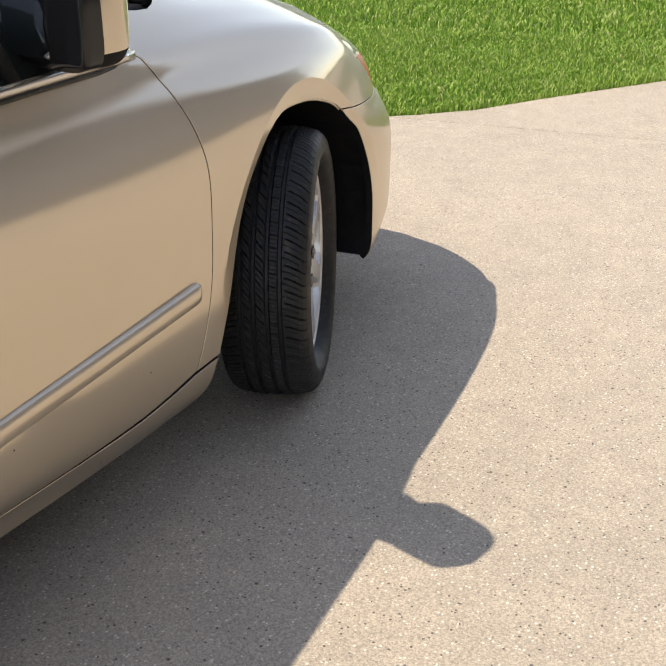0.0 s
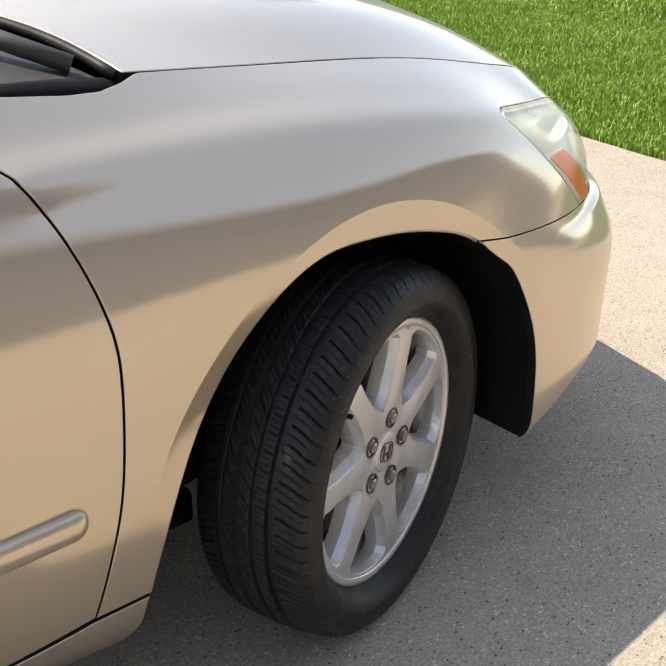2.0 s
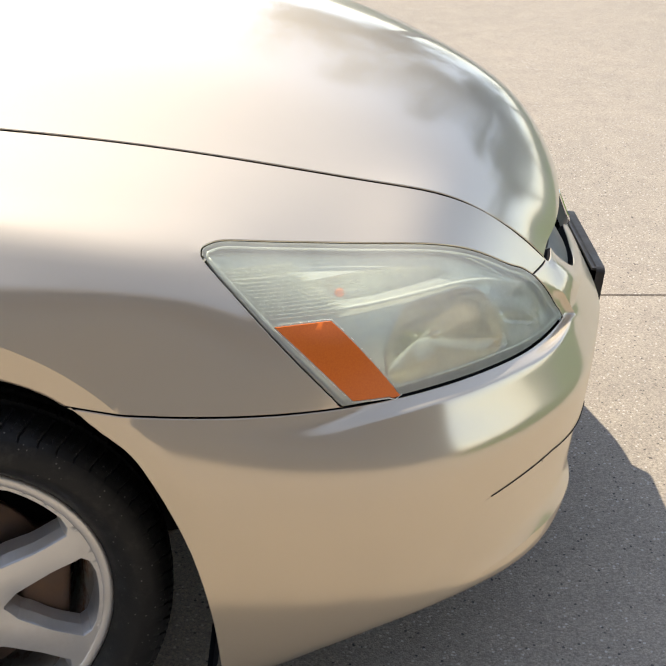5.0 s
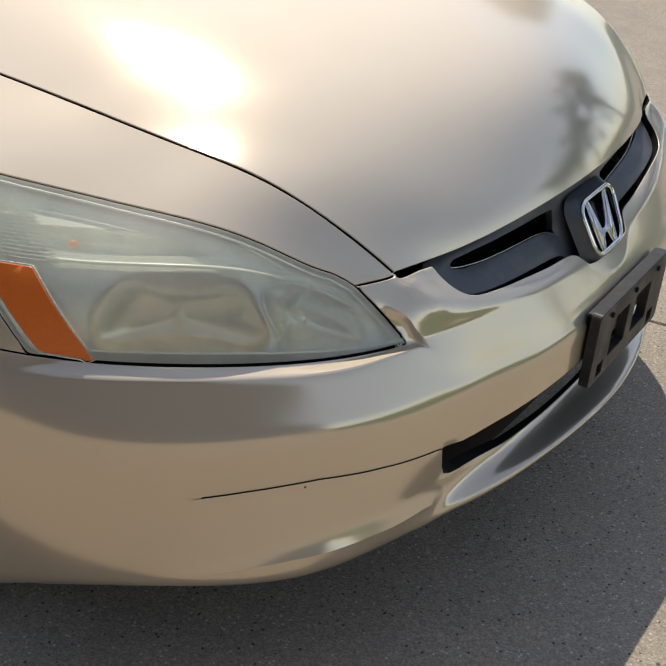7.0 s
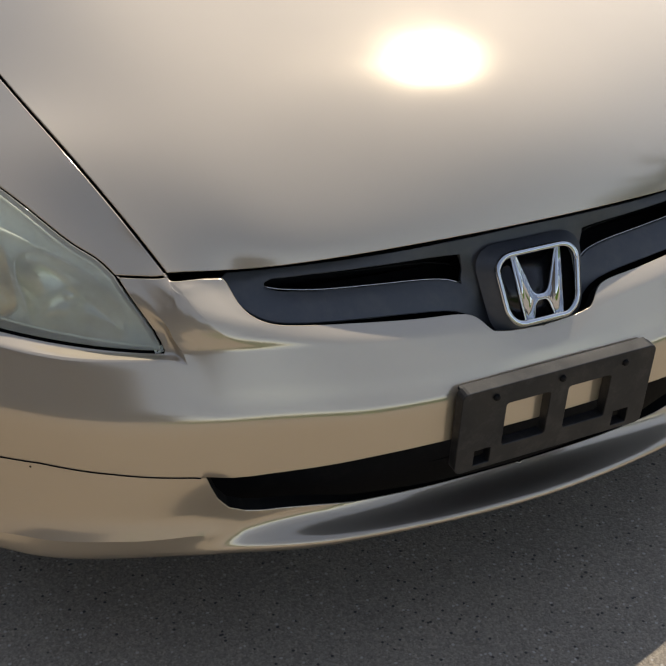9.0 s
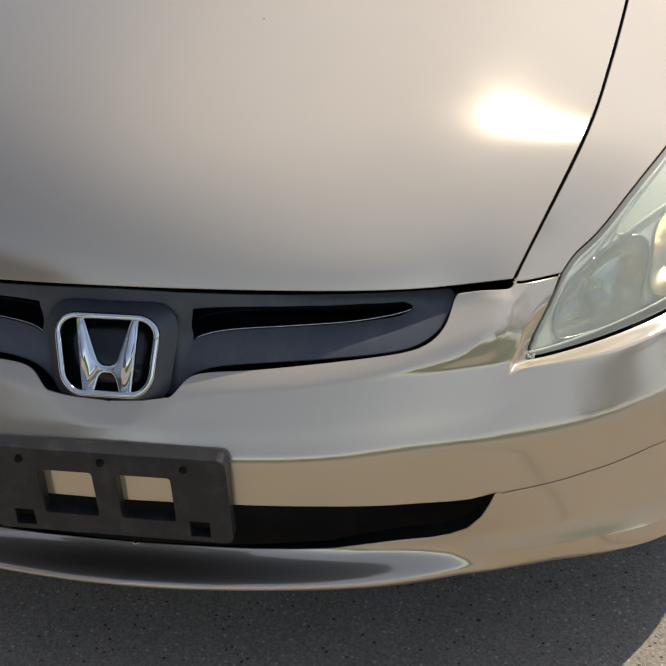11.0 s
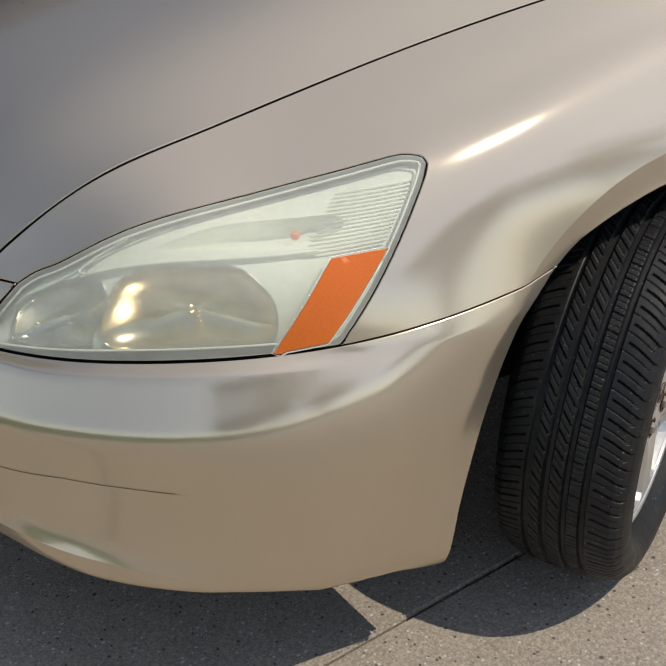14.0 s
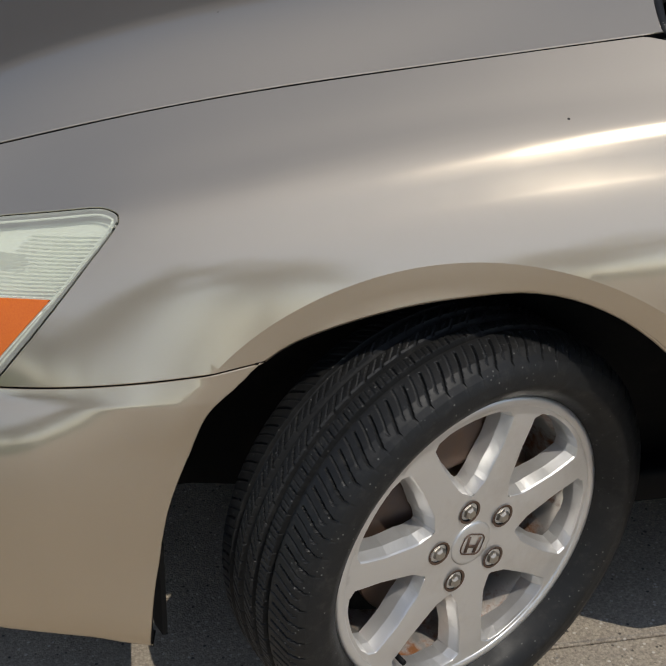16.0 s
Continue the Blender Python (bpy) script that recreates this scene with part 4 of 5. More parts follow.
def badge_bar(points, thick=.008):
    bm = slab(points[::-1], thick)
    bmesh.ops.bevel(bm, geom=[e for e in bm.edges if all(v.co.x > -1e-6 for v in e.verts)], offset=.0022, segments=4, affect="EDGES")
    bm.transform(LEAN @ pose(.004, 0, 0))
    return bm


half = [(-.0292, -.0430), (-.0372, .0430), (-.0290, .0430), (-.0232, .0250), (-.0145, -.0010), (-.0120, -.0072), (-.0080, -.0112), (-.0040, -.0126)]
foot = [(-.0040, -.0203), (-.0070, -.0216), (-.0100, -.0250), (-.0120, -.0310), (-.0150, -.0430)]
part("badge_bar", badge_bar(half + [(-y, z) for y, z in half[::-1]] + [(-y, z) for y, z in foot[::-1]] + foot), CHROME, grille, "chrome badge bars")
# dished surround of the badge
bm = bmesh.new()
rows = []
for s, d in ((1.06, .001), (1.16, -.006), (1.34, -.016)):
    rows.append([bm.verts.new(LEAN @ Vector((d, y * s, z * s))) for y, z in ring])
for a, b in zip(rows, rows[1:]):
    for i in range(len(ring)):
        j = (i + 1) % len(ring)
        bm.faces.new((a[i], a[j], b[j], b[i]))
bmesh.ops.recalc_face_normals(bm, faces=bm.faces)
part("badge_surround", bm, GREY, grille)

# number-plate bracket: black plastic with two windows and two square holes
bracket_at = pose(1.034, 0, .413, 0, 4.5, 0)


def plate_place(q):
    m = np.array(bracket_at)
    p = np.stack([np.zeros(len(q)), q[:, 0], q[:, 1], np.ones(len(q))], 1)
    return (p @ m.T)[:, :3]


outer = np.array(round_rect(.292, .128, .009, 4))
wins = [np.array([(c + x, -.001 + y) for x, y in round_rect(.068, .070, .005, 3)]) for c in (-.047, .047)]
sq = [np.array([(c + x, -.045 + y) for x, y in round_rect(.026, .026, .001, 1)]) for c in (-.108, .108)]
bracket = part("plate_bracket", sheet(plate_place, outer, 0.010, holes=wins + sq, gap=0.0, depth=0.016, out=1.0), BRACKET, bumper, "weathered black plastic number-plate bracket", smooth=False)
bm = block((.022, .284, .005), (-.0125, 0, .0605), bevel=.001)
bm.transform(bracket_at)
part("bracket_flange", bm, BRACKET, bumper, "black flange against the bumper", smooth=False)
for y, z in ((-.098, .049), (0, .051), (.098, .049)):
    bm = lathe([(.0001, .003), (.004, .003), (.0048, 0)], 12)
    bm.transform(bracket_at @ pose(.0005, y, z, 0, 0, -90))
    part("screw", bm, DARK, bumper)

# dark things behind the openings
bm = bmesh.new()
rings = []
for y in np.linspace(-.47, .47, 25):
    x = .915 - .42 * y * y
    rings.append([bm.verts.new((x - .02, y, .262)), bm.verts.new((x - .075, y, .30)), bm.verts.new((x - .075, y, .385)), bm.verts.new((x - .0, y, .41)), bm.verts.new((x + .055, y, .44))])
for a, b in zip(rings, rings[1:]):
    for i in range(4):
        bm.faces.new((a[i], b[i], b[i + 1], a[i + 1]))
part("intake_duct", bm, DARK, car, "black air-intake duct")
bm = bmesh.new()
rings = []
for y in np.linspace(-.42, .42, 25):
    x = .885 - .35 * y * y
    rings.append([bm.verts.new((x + .085, y, .44)), bm.verts.new((x - .02, y, .52)), bm.verts.new((x - .03, y, .61)), bm.verts.new((x - .03, y, .63))])
for a, b in zip(rings, rings[1:]):
    for i in range(3):
        bm.faces.new((a[i], b[i], b[i + 1], a[i + 1]))
part("radiator_screen", bm, DARK, car)
# engine bay and floor
bm = bmesh.new()
hull = [(-.6, .70), (.2, .60), (.55, .52), (.75, .44), (.84, .30), (.86, 0)]
hull = hull + [(x, -y) for x, y in hull[-2::-1]]
low = [bm.verts.new((x, y * .93, .20)) for x, y in hull]
mid = [bm.verts.new((x, y, .55)) for x, y in hull]
top = [bm.verts.new((x - .05, y * .9, .86 if x < .3 else .72 if x < .6 else .62)) for x, y in hull]
for a, b in ((low, mid), (mid, top)):
    for i in range(len(hull) - 1):
        bm.faces.new((a[i], a[i + 1], b[i + 1], b[i]))
bm.faces.new(top)
bm.faces.new(low[::-1])
part("engine_bay", bm, DARK, car)
part("undertray", block((.95, 1.0, .02), (.10, 0, .185), bevel=.005), DARK, car)
part("floor_pan", block((3.6, 1.36, .06), (-2.0, 0, .215), bevel=.01), DARK, car)


def liner():
    """The inner wheel arch: a ribbed dark shell."""
    bm = bmesh.new()
    rows = []
    for k in range(41):
        a = radians(-22 + 210 * k / 40)
        r = .405 + .006 * (k % 4 == 0)
        rows.append([bm.verts.new((r * math.cos(a) * (1.0 if a < 1.6 else 1.03), y, max(.2, .30 + r * .97 * math.sin(a)))) for y in (.52, .70, .862)])
    for a, b in zip(rows, rows[1:]):
        for i in range(2):
            bm.faces.new((a[i], b[i], b[i + 1], a[i + 1]))
    inner = [r[0] for r in rows]
    bm.faces.new(inner)
    return bm


lin = part("wheel_liner", liner(), DARK, car, "dirty black arch liner", smooth=False)
mirrored(lin)

# the dark duct behind the intake
q = np.linspace(6.9, 10, 32)
front_edge = np.concatenate([skin(q, np.full(32, 3.55)), (skin(q, np.full(32, 3.55)) * [1, -1, 1])[-2::-1]]) - [.012, 0, 0]
bm = bmesh.new()
rows = [[bm.verts.new(p + d) for p in front_edge] for d in (np.array([0, 0, .008]), np.array([0, 0, 0]), np.array([-.10, 0, -.01]), np.array([-.12, 0, -.22]), np.array([-.13, 0, -.22]), np.array([-.11, 0, .002]))]
rows.append(rows[0])
for a, b in zip(rows, rows[1:]):
    for i in range(len(a) - 1):
        bm.faces.new((a[i], a[i + 1], b[i + 1], b[i]))
part("intake_duct", bm, DARK, car, smooth=False)

# dark backing behind the panel gaps
def backing(uvs, deep=.034, r=.019):
    q = np.asarray(uvs, float)
    p, du, dv = tangents(shape, q)
    nr = -np.cross(du, dv)
    nr /= np.linalg.norm(nr, axis=1)[:, None]
    b = strip("gap_backing", p - nr * deep, r, DARK, car, res=6)
    mirrored(b)


backing(line((2.0, 9), (6.6, 9), 40), .036, .020)
backing(np.concatenate([HL_TOP[:30:2]]), .040, .019)
backing(HL_BOTTOM[1::2], .040, .019)
# extra strip added to stop sun leaking through the lamp onto the ground
backing(HL_BOTTOM[1::2] - [0, .16], .050, .026)
backing(HL_REAR[::2], .040, .019)
backing(SEAM_LINE[:-2:2], .036, .018)
backing(DOOR[:-6:2], .034, .016)
backing(line((0.66, 1.0), (1.75, 1.68), 12), .034, .016)
backing(line((6.6, 4.5), (10.04, 4.5), 30), .034, .026)
mirrored(strip("gap_backing", [p - [.050, 0, .024] for p in skin(np.linspace(8.3, 10, 12), np.full(12, 8.4))], .018, DARK, car))

# ---------------------------------------------------------------- wheels
TYRE_R, HALF = .309, .100


def tyre_mesh(n=1296):
    """A tyre with four grooves, blocks on its shoulders and slanting cuts between the grooves."""
    prof = []
    for y in np.linspace(-HALF * .80, HALF * .80, 85):
        prof.append((TYRE_R - .0095 * (abs(y) / (HALF * .8)) ** 2.6, y, 1))
    side = [(TYRE_R - .0110, .0822, 1), (TYRE_R - .0134, .0855, 1), (TYRE_R - .016, .0885, 1), (TYRE_R - .0176, .0902, 1), (TYRE_R - .025, .096, 1), (TYRE_R - .036, .0995, 0), (.268, .1010, 0), (.260, .1005, 0), (.256, .1015, 0), (.250, .0995, 0), (.240, .093, 0), (.232, .084, 0), (.2275, .0765, 0), (.2220, .0685, 0)]
    full = [(r, -y, k) for r, y, k in side[::-1]] + prof + list(side)
    r = np.array([p[0] for p in full])
    y = np.array([p[1] for p in full])
    k = np.array([p[2] for p in full])
    ang = np.linspace(0, 2 * math.pi, n, endpoint=False)
    A, Y = np.meshgrid(ang, y, indexing="ij")
    RR = np.repeat(r[None], n, 0)
    arc = A * TYRE_R
    deep = np.zeros_like(RR)
    for c, w in ((-.0415, .0042), (-.0145, .0042), (.0145, .0042), (.0415, .0042)):
        deep = np.maximum(deep, np.clip((w + .0012 - np.abs(Y - c)) / .0014, 0, 1) * .0075)
    pitch = 2 * math.pi * TYRE_R / 72

    def cuts(phase, width, mask, depth):
        d = np.abs((arc + phase) / pitch - np.round((arc + phase) / pitch)) * pitch
        return np.clip((width + .001 - d) / .001, 0, 1) * mask * depth

    sh = np.abs(Y) > .0465
    bend = np.abs(Y) * .25 + 5.0 * (np.abs(Y) - .046) ** 2
    # broad slots over the shoulders, thinner cuts between them
    deep = np.maximum(deep, cuts(bend, .0009, (np.abs(Y) > .052) & (np.abs(Y) < .0905), .0042))
    deep = np.maximum(deep, cuts(bend + pitch * .5, .0007, sh & (np.abs(Y) < .086), .0016))
    # slanting cuts on the middle and inner ribs, close short ones on the outer rib
    deep = np.maximum(deep, cuts(Y * 1.15, .0009, (Y > -.0375) & (Y < .0105), .0036))
    deep = np.maximum(deep, cuts(Y * 1.15 + pitch * .5, .0006, (Y > -.036) & (Y < .008), .0013))
    for half in (0, .33, .67):
        deep = np.maximum(deep, cuts(pitch * half + Y * .2, .0008 if half == 0 else .0006, (Y > .0185) & (Y < .0375), .0030 if half == 0 else .0013))
    RR = RR - deep * k[None]
    P = np.stack([RR * np.cos(A), Y, RR * np.sin(A)], 2).reshape(-1, 3)
    m = len(full)
    i = np.arange(n)[:, None] * m + np.arange(m - 1)[None]
    j = ((np.arange(n)[:, None] + 1) % n) * m + np.arange(m - 1)[None]
    F = np.stack([i, i + 1, j + 1, j], 2).reshape(-1, 4)
    me = bpy.data.meshes.new("tyre")
    me.from_pydata(P.tolist(), [], F.tolist())
    me.polygons.foreach_set("use_smooth", np.repeat((k == 0)[None, 1:], n, 0).ravel())
    me.materials.append(RUBBER)
    return me


def rim_depth(q):
    r = np.hypot(q[:, 0], q[:, 1])
    a = np.arctan2(q[:, 1], q[:, 0])
    dome = np.interp(r, [0, .035, .06, .09, .14, .19, .204, .211], [.064, .064, .066, .0665, .067, .0675, .0685, .069])
    crown = .0015 * np.cos(7 * (a - math.pi / 2)) * np.interp(r, [.06, .1, .18, .2], [0, 1, 1, 0])
    return np.stack([q[:, 0], dome + crown, q[:, 1]], 1)


def rim_window(k):
    """One opening between two spokes."""
    mid = math.pi / 2 + (k + .5) * 2 * math.pi / 7
    left, right = [], []
    for r in np.linspace(.080, .2005, 15):
        half = math.pi / 7 - np.interp(r, [.080, .10, .15, .200], [.0305, .0225, .0185, .0205]) / r
        half *= min(1.0, .45 + (r - .080) / .02) * min(1.0, .84 + (.2005 - r) / .03)
        left.append((r * math.cos(mid + half), r * math.sin(mid + half)))
        right.append((r * math.cos(mid - half), r * math.sin(mid - half)))
    arc = [(.2035 * math.cos(mid + s), .2035 * math.sin(mid + s)) for s in np.linspace(.20, -.20, 7)]
    return np.array(left + arc + right[::-1])


def wheel_parts(w, detail=True):
    ty = new("tyre", tyre_mesh() if detail else bpy.data.meshes["tyre"])
    ty.parent = w
    tagged(ty, "black grooved tyre with dusty tread")
    face = np.array([(.2095 * math.cos(a), .2095 * math.sin(a)) for a in np.linspace(0, 2 * math.pi, 120, endpoint=False)])
    rim = part("rim", sheet(rim_depth, face, .0085, holes=[rim_window(k) for k in range(7)], gap=0, depth=.004, out=-1.0), ALLOY, w, "seven-spoke silver alloy rim")
    # the slanting flanks of the spokes, round each opening
    for k in range(7):
        top = rim_window(k)
        mid = math.pi / 2 + (k + .5) * 2 * math.pi / 7
        out = np.array([math.cos(mid), math.sin(mid)])
        across = np.array([-out[1], out[0]])
        along_, off = top @ out, top @ across
        rings = []
        for inward, hub, deep in ((0, 0, 0), (.0018, .001, .0022), (.0075, .006, .016), (.0105, .010, .036)):
            room = np.clip(np.abs(off) / .03, 0, 1)
            a2 = along_ + hub * np.clip((.15 - along_) / .06, 0, 1.6) - .35 * inward * np.clip((along_ - .185) / .015, 0, 1)
            o2 = off - np.sign(off) * np.minimum(inward, np.abs(off) * .7) * room
            rings.append((a2[:, None] * out + o2[:, None] * across, deep))
        bm = bmesh.new()
        level = [[bm.verts.new((x, y - d, z)) for (x, z), (_, y, _) in zip(q, rim_depth(top))] for q, d in rings]
        for r0, r1 in zip(level, level[1:]):
            for i in range(len(top)):
                j = (i + 1) % len(top)
                bm.faces.new((r0[i], r0[j], r1[j], r1[i]))
        bmesh.ops.recalc_face_normals(bm, faces=bm.faces)
        part("spoke_flank", bm, ALLOY, w, smooth=False)
    part("rim_lip", lathe([(.2080, .060), (.2080, .0693), (.2098, .0706), (.216, .0717), (.2205, .0708), (.2222, .0675), (.2222, .055)], 168), ALLOY, w)
    part("barrel", lathe([(.2095, .064), (.2045, .046), (.197, .030), (.192, .005), (.19, -.06), (.205, -.085)], 72), BARREL, w, "inner barrel with brown rust stains")
    part("brake_disc", lathe([(.05, .028), (.07, .030), (.072, .012), (.150, .012), (.152, .002), (.072, .0)], 64), DISC, w, "dull brake disc")
    part("caliper", block((.07, .06, .16), (-.135, .0, .02), (0, 10, 0), .012), DISC, w, "rusty brown caliper")
    part("hub_back", lathe([(.0001, .02), (.05, .02), (.06, -.03), (.12, -.05), (.19, -.06)], 40), DARK, w)
    for k in range(5):
        a = math.pi / 2 + k * 2 * math.pi / 5
        x, z = .0572 * math.cos(a), .0572 * math.sin(a)
        bm = lathe([(.0135, .066), (.0165, .0684), (.0175, .0675)], 24)
        bm.transform(pose(x, 0, z))
        part("lug_seat", bm, DISC, w)
        bm = lathe([(.0001, .0735), (.006, .0732), (.0095, .0705), (.0105, .064), (.0125, .0635)], 6)
        bm.transform(pose(x, 0, z))
        part("lug_nut", bm, NUT, w, "tarnished steel wheel nut", smooth=False)
        bm = lathe([(.0136, .0672), (.0125, .0625), (.0001, .0625)], 24)
        bm.transform(pose(x, 0, z))
        part("lug_recess", bm, DARK, w)
    cap = part("centre_cap", lathe([(.0001, .0672), (.026, .0672), (.0315, .0664), (.0335, .065), (.0345, .062)], 48), ALLOY, w, "silver centre cap")
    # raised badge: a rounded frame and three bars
    tilt = pose(0, 0, 0, 0, 0, 90)
    frame_pts = [(y, .0678, z) for y, z in [(a * .036, b * .036) for a, b in round_rect(1.05, .86, .28, 5)]]
    strip("cap_frame", [*frame_pts, frame_pts[0]], .0011, DISC, cap, res=5)
    for sgn in (-1, 1):
        bm = slab([(sgn * .0125, .0115), (sgn * .0085, .0115), (sgn * .0055, -.0125), (sgn * .0105, -.0125)], .0014, Matrix.Translation((0, .0686, 0)) @ pose(0, 0, 0, 0, 0, 90))
        part("cap_bar", bm, DISC, cap)
    bm = slab([(-.007, -.001), (.007, -.001), (.007, -.005), (-.007, -.005)], .0014, Matrix.Translation((0, .0686, 0)) @ pose(0, 0, 0, 0, 0, 90))
    part("cap_bar", bm, DISC, cap)
    bm = lathe([(.0001, 0), (.004, 0), (.004, .022), (.0001, .022)], 10)
    bm.transform(pose(.185 * math.cos(.5), .055, .185 * math.sin(.5)))
    part("valve", bm, DARK, w)


wheel = new("wheel")
wheel.parent = car
wheel_parts(wheel)
wheel.matrix_basis = pose(-.003, .810, .306, 0, 0, 25) @ pose(0, 0, 0, 0, 79.3, 0)
for m in (pose(.0245, -.803, .304, 0, 0, 197.6) @ pose(0, 0, 0, 0, -16.6, 0), pose(-2.74, .80, .306), pose(-2.74, -.80, .306, 0, 0, 180)):
    copy_thing(wheel, m)
for ch in wheel.children:
    if ch.name.startswith("centre_cap"):
        ch.matrix_basis = pose(0, 0, 0, 0, -104, 0)

# ---------------------------------------------------------------- cabin, tail and mirrors
def loft(rows, flip=False):
    """A skin through rows of points."""
    bm = bmesh.new()
    vs = [[bm.verts.new(p) for p in r] for r in rows]
    for a, b in zip(vs, vs[1:]):
        for i in range(len(a) - 1):
            bm.faces.new((a[i], a[i + 1], b[i + 1], b[i]))
    bmesh.ops.recalc_face_normals(bm, faces=bm.faces)
    if flip:
        bmesh.ops.reverse_faces(bm, faces=bm.faces)
    return bm


def both(row):
    return [*row, *[(x, -y, z) for x, y, z in row[::-1] if abs(y) > 1e-6]]


COWL = both([(-.46, .70, .937), (-.47, .60, .970), (-.55, .40, 1.015), (-.64, .2, 1.03), (-.68, 0, 1.035)])
MIDW = both([(-.87, .665, 1.17), (-.89, .56, 1.20), (-.95, .38, 1.225), (-1.0, .2, 1.235), (-1.02, 0, 1.238)])
HEAD = both([(-1.28, .56, 1.375), (-1.30, .48, 1.398), (-1.34, .34, 1.41), (-1.37, .18, 1.418), (-1.38, 0, 1.42)])
part("windshield", loft([COWL, MIDW, HEAD]), GLASS, car, "tinted windshield")
CROWN = both([(-1.95, .545, 1.385), (-1.95, .45, 1.415), (-1.95, .34, 1.43), (-1.95, .18, 1.438), (-1.95, 0, 1.44)])
BACK = both([(-2.6, .575, 1.375), (-2.6, .47, 1.405), (-2.6, .34, 1.42), (-2.6, .18, 1.428), (-2.6, 0, 1.43)])
part("roof", loft([HEAD, CROWN, BACK]), PAINT, car)
DECK = both([(-3.2, .66, 1.06), (-3.22, .55, 1.075), (-3.25, .36, 1.085), (-3.28, .18, 1.09), (-3.29, 0, 1.09)])
part("rear_window", loft([BACK, DECK]), GLASS, car)
TAIL = both([(-3.72, .66, 1.02), (-3.76, .55, 1.03), (-3.8, .36, 1.035), (-3.82, .18, 1.04), (-3.83, 0, 1.04)])
LOWT = both([(-3.80, .68, .62), (-3.86, .55, .62), (-3.9, .36, .62), (-3.92, .18, .62), (-3.93, 0, .62)])
SKIRT = both([(-3.74, .66, .22), (-3.8, .55, .22), (-3.84, .36, .22), (-3.86, .18, .22), (-3.87, 0, .22)])
part("boot_lid", loft([DECK, TAIL, LOWT, SKIRT]), PAINT, car)
cowl_rows = [both([(-.30, .69, .918), (-.38, .50, .972), (-.58, .27, 1.0), (-.68, 0, 1.012)]), both([(-.52, .70, .958), (-.52, .52, .995), (-.66, .27, 1.02), (-.76, 0, 1.03)])]
part("cowl_panel", loft(cowl_rows), COWLGREY, car, "black plastic wiper cowl")

for sgn in (1, -1):
    S = lambda pts: [(x, y * sgn, z) for x, y, z in pts]
    # rear flank with its wheel arch
    rows = []
    for x in np.linspace(-1.45, -3.8, 48):
        d = abs(x + 2.74)
        arch = .306 + math.sqrt(max(0, .375 ** 2 - d * d)) if d < .375 else .17
        w = 1 - .16 * max(0, (-x - 2.9) / .9) ** 2
        zs = np.linspace(arch, .89 + .12 * max(0, (-x - 1.9) / 1.9), 10)
        prof = np.interp(zs, [.17, .28, .45, .62, .78, .88, 1.02], [.865, .882, .902, .902, .868, .828, .72])
        rows.append([(x, sgn * p * w, z) for p, z in zip(prof, zs)])
    part("rear_flank", loft(rows), PAINT, car)
    rear_well = lathe([(.39, .50), (.39, .86)], 40)
    rear_well.transform(pose(-2.74, 0, .306) @ Matrix.Diagonal((1, sgn, 1, 1)))
    bmesh.ops.delete(rear_well, geom=[v for v in rear_well.verts if v.co.z < .2], context="VERTS")
    part("rear_liner", rear_well, DARK, car)
    # side glass, pillars and window frames
    low = S([(-.60, .800, .885), (-.80, .815, .885), (-1.2, .822, .893), (-1.8, .822, .90), (-2.5, .80, .93), (-2.9, .765, .96)])
    high = S([(-.63, .782, .925), (-.84, .705, 1.10), (-1.3, .585, 1.345), (-1.8, .56, 1.385), (-2.5, .56, 1.35), (-2.9, .66, 1.14)])
    part("side_glass", loft([low, high]), GLASS, car, "dark tinted side window")
    strip("window_frame", S([(-.535, .803, .877), (-.60, .787, .925), (-.70, .757, 1.005), (-.85, .700, 1.12), (-1.05, .642, 1.245), (-1.3, .588, 1.36), (-1.8, .565, 1.40), (-2.5, .56, 1.365)]), .012, TRIMCHROME, car, "chrome window surround")
    strip("window_seal", S([(-.545, .800, .868), (-.62, .780, .925), (-.72, .750, 1.005), (-.87, .693, 1.12), (-1.07, .635, 1.24), (-1.3, .580, 1.345), (-1.8, .557, 1.385), (-2.5, .552, 1.35)]), .019, RUBBER, car)
    part("pillar", loft([S(r) for r in (
        [tuple(v * [1, 1, 1]) for v in skin([REAR_TOP[0] - .012] * 3, [8.40, 8.7, 9.0])], ((-.66, .765, .985), (-.63, .745, 1.022), (-.60, .705, 1.050)),
        ((-.85, .705, 1.115), (-.82, .690, 1.158), (-.79, .655, 1.180)), ((-1.05, .645, 1.245), (-1.02, .630, 1.288), (-1.0, .600, 1.305)),
        ((-1.32, .585, 1.365), (-1.30, .575, 1.398), (-1.27, .545, 1.405)), ((-1.9, .56, 1.40), (-1.9, .55, 1.42), (-1.9, .50, 1.43)),
        ((-2.6, .55, 1.37), (-2.6, .54, 1.40), (-2.6, .49, 1.41)), ((-3.2, .68, 1.04), (-3.2, .66, 1.07), (-3.2, .60, 1.08)))]), PAINT, car)
    part("sail_panel", loft([S([(-.56, .802, .884), (-.70, .806, .884), (-.87, .812, .887)]), S([(-.575, .793, .905), (-.70, .765, .985), (-.87, .705, 1.105)])]), DARK, car, "black triangular corner panel")
    strip("sail_post", S([(-.86, .822, .885), (-.90, .70, 1.15)]), .014, DARK, car)
    # door mirror
    mir = new("door_mirror")
    mir.parent = car
    at = Matrix.Diagonal((1, sgn, 1, 1)) @ pose(-.785, .884, .994, 0, 0, 15)

